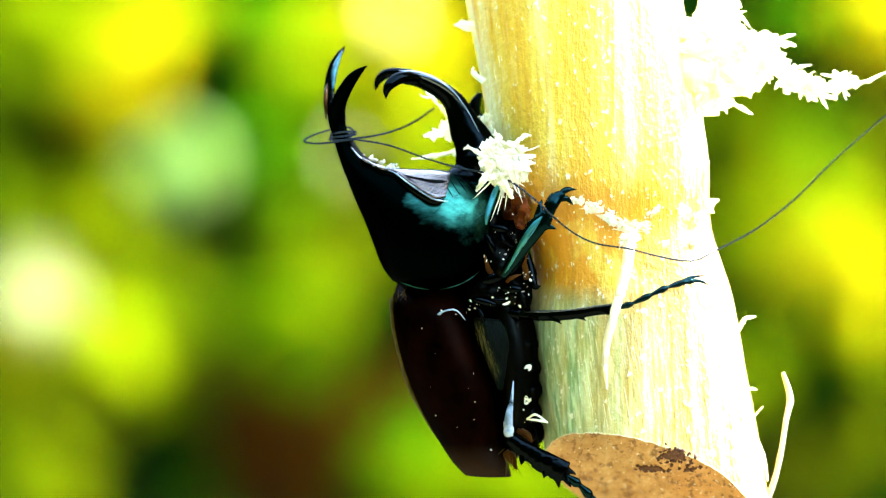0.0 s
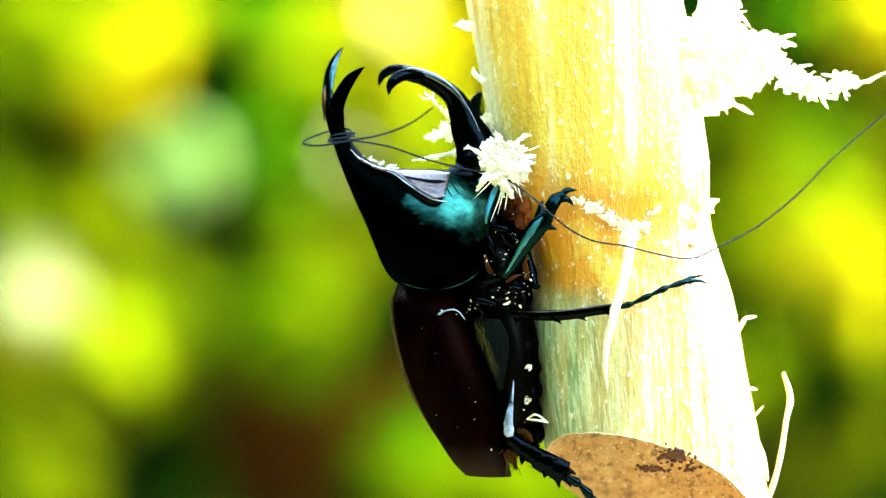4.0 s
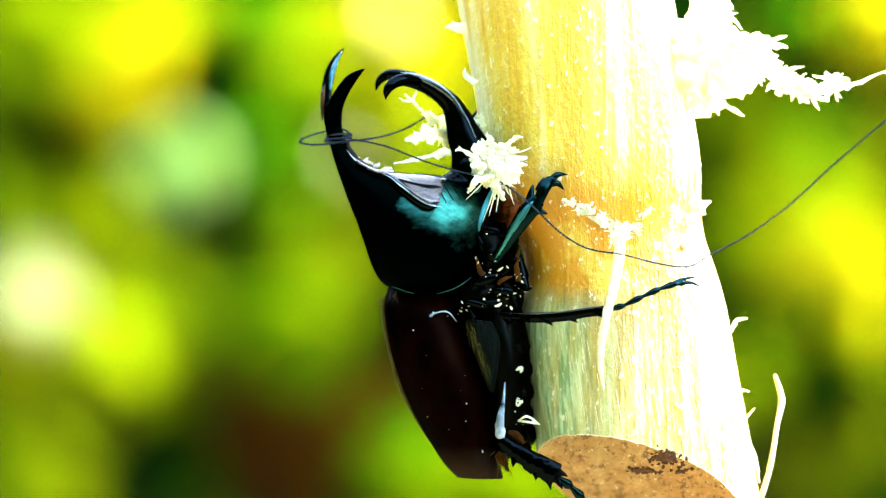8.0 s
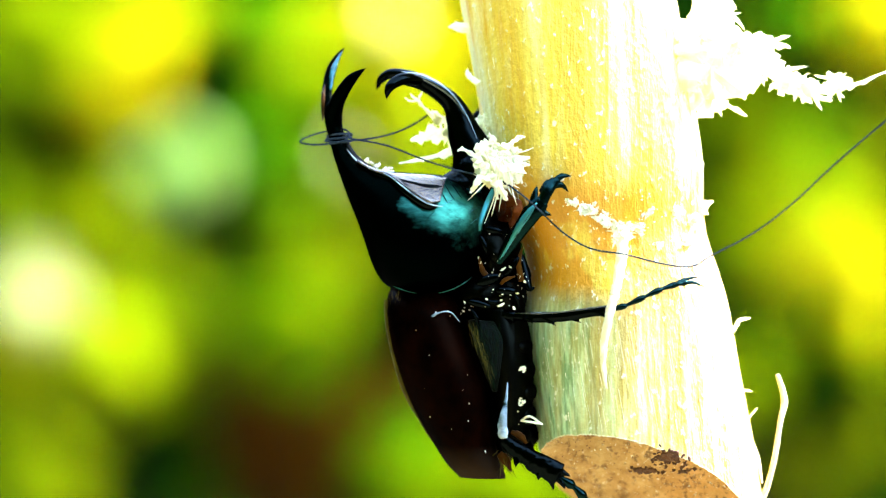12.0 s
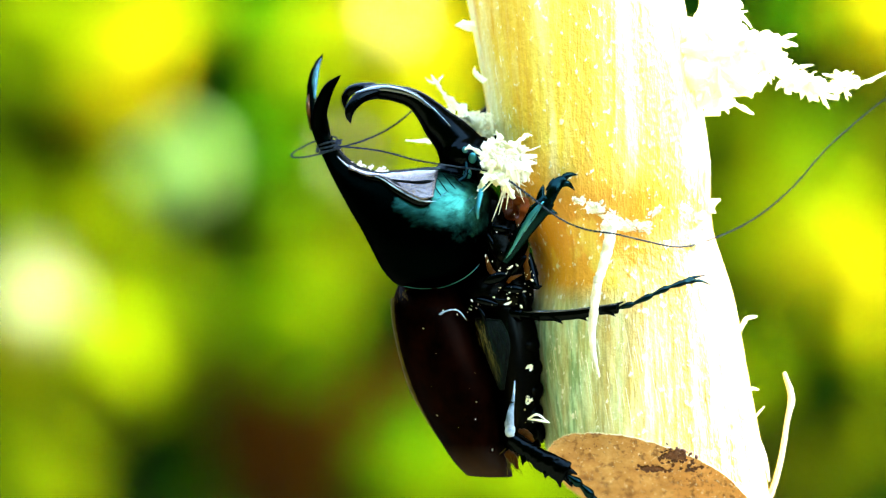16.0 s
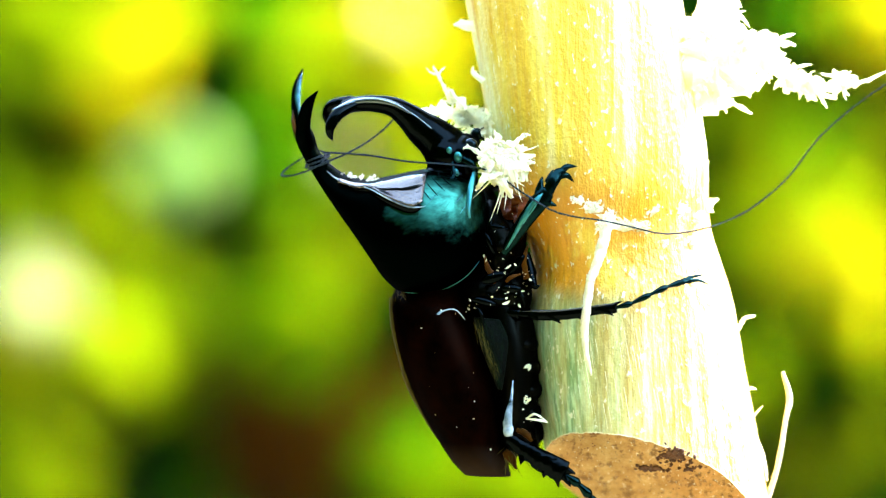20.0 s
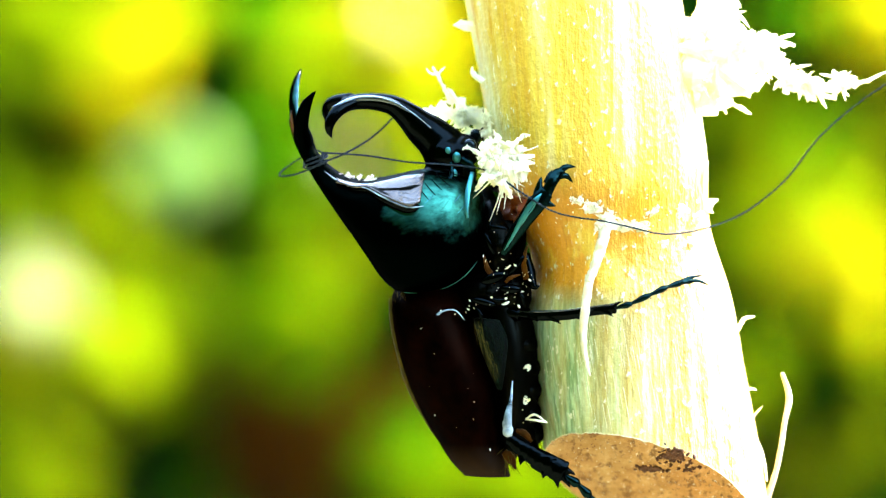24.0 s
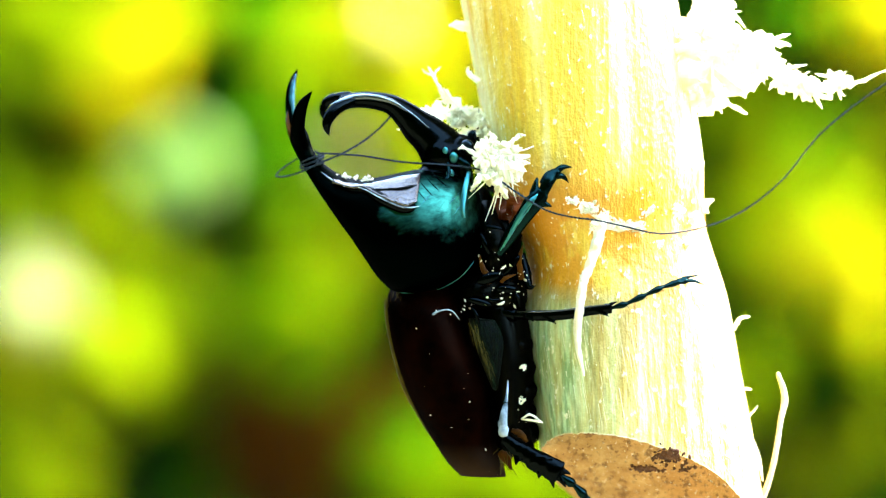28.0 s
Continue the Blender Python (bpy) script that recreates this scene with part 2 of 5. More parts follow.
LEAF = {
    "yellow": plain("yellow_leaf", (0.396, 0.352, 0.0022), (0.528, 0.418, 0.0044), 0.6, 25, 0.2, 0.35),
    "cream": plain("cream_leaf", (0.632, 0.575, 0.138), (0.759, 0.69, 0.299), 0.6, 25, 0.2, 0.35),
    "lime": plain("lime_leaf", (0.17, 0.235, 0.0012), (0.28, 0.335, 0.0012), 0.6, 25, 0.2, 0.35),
    # lime again, with stronger sun put into its colour
    "fresh": plain("sun_lime_leaf", (0.29, 0.36, 0.002), (0.4, 0.44, 0.003), 0.6, 25, 0.2, 0.45),
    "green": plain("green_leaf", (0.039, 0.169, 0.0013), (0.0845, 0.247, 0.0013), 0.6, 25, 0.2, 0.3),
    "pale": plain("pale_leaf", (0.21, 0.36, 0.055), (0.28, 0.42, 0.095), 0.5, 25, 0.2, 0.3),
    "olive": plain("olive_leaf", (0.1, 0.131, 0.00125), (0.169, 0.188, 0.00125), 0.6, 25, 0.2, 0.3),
    # near-black green: shade of the dark gaps put into leaf colour
    "dark": plain("shade_leaf", (0.0015, 0.009, 0.0006), (0.005, 0.022, 0.0006), 0.7, 25, 0.2, 0.15),
    "brown": plain("dry_leaf", (0.075, 0.021, 0.0012), (0.17, 0.054, 0.0026), 0.9, 25, 0.2, 0.1),
}
BARK = plain("twig_bark_leafy", (0.006, 0.005, 0.002), (0.016, 0.012, 0.005), 0.9, 120)


# ---- building helpers: all shapes in millimetres round the middle of the subject ----
ORIGIN = {}


def place(v):
    return Vector((v[0], v[1], v[2] + HEIGHT)) * MM


def thing(name, origin, label, category, group="", kind=""):
    ob = new(name)
    ob.empty_display_size = 0.01
    ob.location = place(origin)
    ORIGIN[ob.name] = Vector(origin)
    return tagged(ob, label, category, group, kind)


def mesh_from(name, bm, origin, mats, smooth=True):
    o = Vector(origin)
    for v in bm.verts:
        v.co = (v.co - o) * MM
    bmesh.ops.recalc_face_normals(bm, faces=bm.faces[:])
    me = bpy.data.meshes.new(name)
    bm.to_mesh(me)
    bm.free()
    for m in mats:
        me.materials.append(m)
    if smooth:
        me.shade_smooth()
    return me


def part(name, bm, mat, parent, label="", origin=None, fuse=0.0, ease=6, smooth=True, kind=""):
    """One mesh under a thing or a part; fuse: the cell, in mm, with which overlapping bodies grow into one skin."""
    base = ORIGIN[parent.name]
    o = Vector(origin) if origin is not None else base
    ob = new(name, mesh_from(name, bm, o, mat if isinstance(mat, list) else [mat], smooth))
    ob.parent = parent
    ob.location = (o - base) * MM
    ORIGIN[ob.name] = o
    if fuse:
        r = ob.modifiers.new("fuse", "REMESH")
        r.mode, r.voxel_size, r.use_smooth_shade = "VOXEL", fuse * MM, True
        s = ob.modifiers.new("ease", "SMOOTH")
        s.factor, s.iterations = 0.5, ease
    return tagged(ob, label, kind=kind)


def spline(values, n):
    """n points on a smooth curve through the given tuples."""
    p = [np.array(v, float) for v in values]
    p = [2 * p[0] - p[1], *p, 2 * p[-1] - p[-2]]
    out = []
    for i in range(n):
        s = i / (n - 1) * (len(p) - 3)
        k = min(int(s), len(p) - 4)
        u = s - k
        a, b, c, d = p[k:k + 4]
        out.append(0.5 * (2 * b + (c - a) * u + (2 * a - 5 * b + 4 * c - d) * u * u + (3 * b - a - 3 * c + d) * u ** 3))
    return out


def tube(bm, path, radii, n=24, seg=14, rough=0.0):
    """A loft along path; radii: across the path, and in depth."""
    rows = spline([(*p, *(r if isinstance(r, tuple) else (r, r))) for p, r in zip(path, radii)], n)
    rings = []
    for i, row in enumerate(rows):
        c = Vector(row[:3])
        t = (Vector(rows[min(i + 1, n - 1)][:3]) - Vector(rows[max(i - 1, 0)][:3])).normalized()
        depth = Vector((0, 1, 0)) - t * t.y
        depth = depth.normalized() if depth.length > 1e-3 else Vector((1, 0, 0))
        side = t.cross(depth)
        ra, rb = max(row[3], 0.01), max(row[4], 0.01)
        ring = []
        for j in range(seg):
            a = 2 * math.pi * j / seg
            k = 1 + (rough * noise.noise(Vector((i * 0.7, j * 0.9, ra))) if rough else 0)
            ring.append(bm.verts.new(c + side * (math.cos(a) * ra * k) + depth * (math.sin(a) * rb * k)))
        rings.append(ring)
    for a, b in zip(rings, rings[1:]):
        for j in range(seg):
            bm.faces.new((a[j], a[(j + 1) % seg], b[(j + 1) % seg], b[j]))
    for ring, row, flip in ((rings[0], rows[0], 1), (rings[-1], rows[-1], -1)):
        tip = bm.verts.new(Vector(row[:3]))
        for j in range(seg):
            bm.faces.new((ring[j], ring[(j + 1) % seg], tip)[::flip])
    return bm


def ply(bm, path, r, pitch=1.1, turn=0.0):
    """Two yarns twisted round each other along path."""
    pts = [Vector(p) for p in path]
    length = sum((b - a).length for a, b in zip(pts, pts[1:]))
    n = max(8, int(length / pitch * 7))
    rows = [Vector(p) for p in spline([tuple(p) for p in pts], n)]
    for side in (0.0, math.pi):
        line, gone = [], 0.0
        for i, c in enumerate(rows):
            d = (rows[min(i + 1, n - 1)] - rows[max(i - 1, 0)]).normalized()
            gone += (c - rows[max(i - 1, 0)]).length
            u = d.orthogonal().normalized() if abs(d.y) > 0.95 else (Vector((0, 1, 0)) - d * d.y).normalized()
            a = math.tau * gone / pitch + side + turn
            line.append(c + (u * math.cos(a) + d.cross(u) * math.sin(a)) * r * 0.5)
        tube(bm, line, [r * 0.56] * n, n, 5)
    return bm


def ball(bm, c, r, lean=0.0, turn=0.0, seg=24, square=2.0):
    """An ellipsoid; lean about the line of sight, turn about the upright, square over 2 flattens its sides."""
    m = Matrix.Translation(c) @ pose(0, 0, 0, 0, lean, turn) @ Matrix.Diagonal((*r, 1))
    made = bmesh.ops.create_uvsphere(bm, u_segments=seg, v_segments=seg * 2 // 3, radius=1)["verts"]
    for v in made:
        k = (abs(v.co.x) ** square + abs(v.co.y) ** square + abs(v.co.z) ** square) ** (1 / square)
        v.co = m @ (v.co / k)
    return bm


def chip(bm, c, r, rng):
    """A small angular crumb."""
    m = Matrix.Translation(c) @ pose(0, 0, 0, rng.random() * 360, rng.random() * 360, 0)
    made = bmesh.ops.create_icosphere(bm, subdivisions=1, radius=1)["verts"]
    for v in made:
        v.co = m @ (Vector((v.co.x * r[0], v.co.y * r[1], v.co.z * r[2])) * (0.6 + 0.8 * rng.random()))
    return bm


def loft(bm, rings, n=60, seg=56, square=2.4, lean=0.0):
    """A skin over rings given as (one edge, other edge, half depth); lean moves the swell towards the first edge."""
    rows = spline([(*a, *b, d) for a, b, d in rings], n)
    last = None
    for row in rows:
        a, b, d = Vector(row[:3]), Vector(row[3:6]), row[6]
        c, half_way = (a + b) / 2, (b - a) / 2
        ring = []
        for j in range(seg):
            w = math.tau * j / seg
            u, v = math.cos(w), math.sin(w)
            k = (abs(u) ** square + abs(v) ** square) ** (1 / square)
            u, v = u / k, v / k
            u -= lean * (1 - u * u)
            ring.append(bm.verts.new(c + half_way * u + Vector((0, d * v, 0))))
        if last:
            for j in range(seg):
                bm.faces.new((last[j], last[(j + 1) % seg], ring[(j + 1) % seg], ring[j]))
        else:
            bm.faces.new(ring)
        last = ring
    bm.faces.new(last[::-1])
    return bm


def drape(tree, p, lift=0.1):
    """The place on a skin in front of p, seen from the near side."""
    hit = tree.ray_cast(Vector((p[0], -60, p[2])), Vector((0, 1, 0)))[0]
    return Vector((p[0], (hit.y if hit else p[1]) - lift, p[2]))


def fresh():
    return bmesh.new()


def ragged(bm, path, widths, thick, rng, n=26, jag=0.8):
    """A torn strip of fibre with spiky edges and real thickness."""
    rows = spline([(*p, w) for p, w in zip(path, widths)], n)
    last = None
    seed = rng.random() * 50
    for i, row in enumerate(rows):
        c = Vector(row[:3])
        t = (Vector(rows[min(i + 1, n - 1)][:3]) - Vector(rows[max(i - 1, 0)][:3])).normalized()
        side = t.cross(Vector((0, 1, 0))).normalized()
        w = row[3]
        l = w * (0.8 + 0.7 * jag * noise.noise(Vector((i * 0.45, seed, 0))) + (jag * (0.3 + 0.7 * rng.random()) if rng.random() < 0.3 else 0))
        r = w * (0.8 + 0.7 * jag * noise.noise(Vector((i * 0.45, seed, 9))) + (jag * (0.3 + 0.7 * rng.random()) if rng.random() < 0.3 else 0))
        push = t * (rng.random() - 0.5) * w * 0.6 * jag
        off = Vector((0, noise.noise(Vector((i * 0.3, seed, 4))) * thick * 2, 0))
        th = Vector((0, thick * 0.5, 0))
        ring = [bm.verts.new(c + side * l + push + off), bm.verts.new(c - th + off), bm.verts.new(c - side * r - push + off), bm.verts.new(c + th + off)]
        if last:
            for j in range(4):
                bm.faces.new((last[j], last[(j + 1) % 4], ring[(j + 1) % 4], ring[j]))
        else:
            bm.faces.new(ring)
        last = ring
    bm.faces.new(last[::-1])
    return bm


def splinter(bm, a, b, w, rng, curl=0.15):
    """One thin curled fibre from a to b."""
    a, b = Vector(a), Vector(b)
    d = b - a
    off = Vector((rng.random() - 0.5, rng.random() - 0.5, rng.random() - 0.5)) * d.length * curl * 2
    tube(bm, [a, a + d * 0.5 + off, b], [(w, w * 0.6), (w * 0.9, w * 0.5), (w * 0.15, w * 0.15)], n=6, seg=5, rough=0.5)
    return bm


def tuft(bm, centre, reach, count, w, rng, up=(0, 0, 0), tip=0.2, fine=5):
    """A clump of shredded fibres: thin splinters among broad torn flakes."""
    c = Vector(centre)
    for k in range(count):
        d = Vector((rng.gauss(0, 1), rng.gauss(0, 0.7), rng.gauss(0, 1))) + Vector(up)
        d.normalize()
        s = c + Vector((rng.gauss(0, 0.3) * reach[0], rng.gauss(0, 0.25) * reach[1], rng.gauss(0, 0.3) * reach[2]))
        f = 0.3 + 0.75 * rng.random() ** 2
        e = s + Vector((d.x * reach[0], d.y * reach[1], d.z * reach[2])) * f
        if k % fine < fine - 1:
            m = s.lerp(e, 0.5) + Vector((rng.gauss(0, 0.12), rng.gauss(0, 0.12), rng.gauss(0, 0.12))) * reach[0]
            ragged(bm, [s, m, e], [w * 1.2, w * (0.8 + 1.8 * rng.random()), w * tip], w * 0.5, rng, 8, 1.1)
        else:
            splinter(bm, s, e, w * (0.35 + 0.6 * rng.random()), rng, 0.16)
    return bm


def joined(name, verts, faces, mat, smooth=True):
    me = bpy.data.meshes.new(name)
    me.from_pydata(verts, [], faces)
    me.materials.append(mat)
    if smooth:
        me.shade_smooth()
    return me


# ---- ground and the added hedge that closes the garden ----
def ground():
    n, size = 60, 400.0
    xs = [math.copysign(abs(i / n) ** 3, i) * size for i in range(-n, n + 1)]
    verts = [(x, y, 0.02 * noise.noise(Vector((x * 2, y * 2, 0)))) for y in xs for x in xs]
    w = 2 * n + 1
    faces = [(j * w + i, j * w + i + 1, (j + 1) * w + i + 1, (j + 1) * w + i) for j in range(w - 1) for i in range(w - 1)]
    ob = new("ground", joined("ground", verts, faces, SOIL))
    return tagged(ob, "pale dry sandy garden soil with low uneven relief", "ground", kind="structure")


def leaf_cloud(spots, rng, size, aim=None, spread=0.6):
    """Bent four-sided leaves at the given places, in metres."""
    verts, faces = [], []
    for p in spots:
        nrm = Vector((rng.gauss(0, spread), rng.gauss(0, spread), rng.gauss(0, spread))) + (aim or Vector((0, 0, 0)))
        nrm.normalize()
        u = nrm.orthogonal().normalized()
        u = Matrix.Rotation(rng.random() * 6.283, 3, nrm) @ u
        v = nrm.cross(u)
        s = size * (0.6 + 0.8 * rng.random())
        k = len(verts)
        for a, b, c in ((-1, 0, -0.12), (-0.45, 0.3, 0), (0.3, 0.33, 0.02), (1, 0, -0.2), (0.3, -0.33, 0.02), (-0.45, -0.3, 0), (0, 0, -0.07)):
            verts.append(Vector(p) + u * (a * s) + v * (b * s) + nrm * (c * s))
        for i in range(6):
            faces.append((k + i, k + (i + 1) % 6, k + 6))
    return verts, faces


def hedge():
    """A hedge added round the garden, tall where unseen to block sky: a dark twiggy core and a coat of leaves."""
    rng = random.Random(5)
    root = tagged(new("hedge"), "dense dark green hedge added round the garden, unseen tall side blocking sky", "hedge", kind="structure")
    verts, faces, n, rows = [], [], 120, 8
    for k in range(rows + 1):
        for i in range(n):
            a = 2 * math.pi * i / n
            r = 5.2 + 0.5 * noise.noise(Vector((math.cos(a) * 4, math.sin(a) * 4, k * 0.8)))
            # raised behind the eye, out of view, to darken the shell's reflections
            top = 2.5 + 5.0 * max(0.0, math.cos(a - radians(224))) ** 0.9 + 0.3 * noise.noise(Vector((math.cos(a) * 6, math.sin(a) * 6, 3)))
            verts.append((math.cos(a) * r, math.sin(a) * r, -0.05 + top * k / rows))
    for k in range(rows):
        for i in range(n):
            faces.append((k * n + i, k * n + (i + 1) % n, (k + 1) * n + (i + 1) % n, (k + 1) * n + i))
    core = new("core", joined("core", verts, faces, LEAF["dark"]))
    core.parent = root
    spots = []
    for _ in range(15000):
        a = rng.random() * 6.2832
        top = 2.6 + 5.0 * max(0.0, math.cos(a - radians(224))) ** 0.9
        spots.append((math.cos(a) * (4.9 - 0.3 * rng.random()), math.sin(a) * (4.9 - 0.3 * rng.random()), rng.random() * top))
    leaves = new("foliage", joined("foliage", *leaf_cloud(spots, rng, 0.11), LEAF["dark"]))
    leaves.parent = root
    leaves["kind"] = "stuff"
    return root


ground()
hedge()


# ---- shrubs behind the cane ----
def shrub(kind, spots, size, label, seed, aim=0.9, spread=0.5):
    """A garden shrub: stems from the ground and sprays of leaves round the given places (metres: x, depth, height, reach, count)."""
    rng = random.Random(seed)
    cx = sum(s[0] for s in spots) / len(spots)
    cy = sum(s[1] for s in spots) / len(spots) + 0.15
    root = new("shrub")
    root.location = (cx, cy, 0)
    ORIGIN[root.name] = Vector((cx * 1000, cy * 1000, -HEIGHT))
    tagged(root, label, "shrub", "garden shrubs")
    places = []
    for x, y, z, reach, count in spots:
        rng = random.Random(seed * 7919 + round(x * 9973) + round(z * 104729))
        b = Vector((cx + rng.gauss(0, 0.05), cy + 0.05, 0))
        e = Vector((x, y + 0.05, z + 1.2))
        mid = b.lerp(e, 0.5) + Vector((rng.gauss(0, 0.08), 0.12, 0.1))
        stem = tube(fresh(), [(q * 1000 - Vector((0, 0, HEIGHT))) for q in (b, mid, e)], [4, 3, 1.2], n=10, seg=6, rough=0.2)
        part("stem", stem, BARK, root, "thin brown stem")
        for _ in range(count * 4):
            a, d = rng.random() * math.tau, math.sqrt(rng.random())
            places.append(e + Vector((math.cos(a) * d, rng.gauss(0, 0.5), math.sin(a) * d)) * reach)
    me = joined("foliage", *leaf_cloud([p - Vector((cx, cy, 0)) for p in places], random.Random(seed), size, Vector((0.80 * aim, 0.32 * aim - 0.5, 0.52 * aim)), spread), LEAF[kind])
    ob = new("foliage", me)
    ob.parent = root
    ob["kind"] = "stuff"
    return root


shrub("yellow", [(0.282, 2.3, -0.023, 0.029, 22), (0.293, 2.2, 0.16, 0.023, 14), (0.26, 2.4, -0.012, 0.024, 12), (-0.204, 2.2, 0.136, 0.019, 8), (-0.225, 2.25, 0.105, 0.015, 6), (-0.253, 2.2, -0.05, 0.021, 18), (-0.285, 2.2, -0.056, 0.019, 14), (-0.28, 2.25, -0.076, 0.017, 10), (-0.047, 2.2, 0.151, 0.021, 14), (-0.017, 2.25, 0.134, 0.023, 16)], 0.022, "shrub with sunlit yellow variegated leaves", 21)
shrub("cream", [(-0.262, 2.1, -0.029, 0.012, 12), (-0.031, 2.15, 0.155, 0.007, 1)], 0.02, "shrub with pale cream leaves", 22)
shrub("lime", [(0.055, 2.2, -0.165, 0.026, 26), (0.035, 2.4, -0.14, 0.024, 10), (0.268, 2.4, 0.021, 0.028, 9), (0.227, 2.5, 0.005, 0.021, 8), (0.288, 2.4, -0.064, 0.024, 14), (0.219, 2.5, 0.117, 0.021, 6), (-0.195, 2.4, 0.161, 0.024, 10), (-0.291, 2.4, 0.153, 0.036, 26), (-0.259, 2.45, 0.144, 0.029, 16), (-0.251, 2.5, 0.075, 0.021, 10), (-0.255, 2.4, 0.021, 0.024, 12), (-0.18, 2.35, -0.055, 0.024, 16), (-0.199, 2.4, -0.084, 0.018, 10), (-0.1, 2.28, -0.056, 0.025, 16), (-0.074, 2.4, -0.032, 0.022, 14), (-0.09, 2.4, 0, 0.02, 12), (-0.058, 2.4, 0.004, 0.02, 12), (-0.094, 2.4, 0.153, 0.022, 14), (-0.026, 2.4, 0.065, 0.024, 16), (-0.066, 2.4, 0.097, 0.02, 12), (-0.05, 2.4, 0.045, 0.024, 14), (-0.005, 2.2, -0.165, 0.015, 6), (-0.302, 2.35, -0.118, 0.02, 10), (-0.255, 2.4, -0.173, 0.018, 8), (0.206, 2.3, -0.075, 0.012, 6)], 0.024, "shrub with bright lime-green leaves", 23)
# lightened lime sprays where more sunlight is wanted
shrub("fresh", [(-0.307, 2.4, 0.117, 0.024, 14), (-0.307, 2.4, 0.049, 0.022, 14), (-0.293, 2.3, 0.012, 0.021, 14), (-0.208, 2.3, -0.038, 0.028, 26), (-0.227, 2.3, -0.089, 0.023, 18), (-0.258, 2.25, -0.082, 0.019, 18), (-0.085, 2.35, 0.119, 0.024, 18), (-0.056, 2.3, 0.133, 0.019, 12), (-0.033, 2.35, 0.099, 0.024, 18), (-0.267, 2.2, -0.158, 0.022, 16), (-0.16, 2.5, 0.009, 0.023, 10), (-0.089, 2.35, 0.004, 0.02, 10), (-0.289, 2.3, -0.101, 0.016, 8), (-0.225, 2.15, -0.056, 0.013, 4), (-0.212, 2.15, -0.066, 0.01, 2), (-0.255, 2.15, -0.066, 0.011, 4), (0.208, 2.25, -0.092, 0.012, 5)], 0.022, "shrub of lime leaves lightened for stronger sun", 29)
# added spray whose blur stands for a round out-of-focus glint
shrub("cream", [(-0.062, 2.0, 0.058, 0.0045, 10)], 0.0055, "tiny cream spray added for a blurred glint", 30)
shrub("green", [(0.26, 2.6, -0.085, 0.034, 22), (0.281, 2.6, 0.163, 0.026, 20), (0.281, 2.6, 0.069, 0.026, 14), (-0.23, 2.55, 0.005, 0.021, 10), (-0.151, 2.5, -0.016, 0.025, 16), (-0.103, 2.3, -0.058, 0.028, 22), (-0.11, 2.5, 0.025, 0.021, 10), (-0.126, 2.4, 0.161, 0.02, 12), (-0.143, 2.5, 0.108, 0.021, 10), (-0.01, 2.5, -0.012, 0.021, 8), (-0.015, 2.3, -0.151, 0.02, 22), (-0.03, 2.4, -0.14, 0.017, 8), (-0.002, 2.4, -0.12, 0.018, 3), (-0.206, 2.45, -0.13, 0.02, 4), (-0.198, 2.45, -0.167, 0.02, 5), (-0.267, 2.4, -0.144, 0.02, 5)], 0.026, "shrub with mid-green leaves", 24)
# pale colour puts in a large out-of-focus highlight disc
shrub("pale", [(-0.163, 2, 0.055, 0.022, 15)], 0.012, "pale green spray added for a blurred highlight disc", 25)
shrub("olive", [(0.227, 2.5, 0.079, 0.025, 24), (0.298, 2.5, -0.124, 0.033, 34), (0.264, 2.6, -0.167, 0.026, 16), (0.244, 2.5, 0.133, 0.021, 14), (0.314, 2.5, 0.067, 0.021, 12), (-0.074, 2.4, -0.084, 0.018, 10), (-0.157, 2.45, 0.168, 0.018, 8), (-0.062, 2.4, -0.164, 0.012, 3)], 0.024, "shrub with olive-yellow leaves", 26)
# near-black sprays that paint the shaded gaps between shrubs
shrub("dark", [(0.336, 2.9, 0.141, 0.023, 20), (0.268, 3, -0.135, 0.029, 20), (-0.268, 2.3, 0.079, 0.016, 7), (-0.189, 2.5, 0.011, 0.025, 14), (-0.158, 2.3, 0.121, 0.015, 6), (-0.028, 2.3, -0.04, 0.013, 6), (0.246, 2.2, 0.132, 0.011, 3), (0.218, 2.3, -0.062, 0.013, 6), (0.271, 2.3, -0.097, 0.015, 5), (-0.143, 2.5, -0.116, 0.025, 12), (-0.16, 2.5, -0.158, 0.021, 8), (-0.128, 2.55, -0.088, 0.019, 8), (-0.223, 2.35, -0.142, 0.024, 20)], 0.04, "shrub with shade painted in as near-black green leaves", 27, 0.1)
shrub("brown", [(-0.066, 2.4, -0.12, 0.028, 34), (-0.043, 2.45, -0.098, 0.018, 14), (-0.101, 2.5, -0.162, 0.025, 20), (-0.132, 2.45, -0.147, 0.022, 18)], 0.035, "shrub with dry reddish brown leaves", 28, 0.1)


# ---- the cane ----
AXIS = Vector((-math.sin(radians(CANE_LEAN)), 0, math.cos(radians(CANE_LEAN))))
ACROSS = Vector((math.cos(radians(CANE_LEAN)), 0, math.sin(radians(CANE_LEAN))))
HEART = Vector((25.02, 0, -0.72))
CUT = [Vector(v) for v in ((29.48, -15.1, -27.1), (14.32, 0, -29.6), (46.57, 0, -39.4))]
CUT_N = (CUT[1] - CUT[0]).cross(CUT[2] - CUT[0]).normalized()


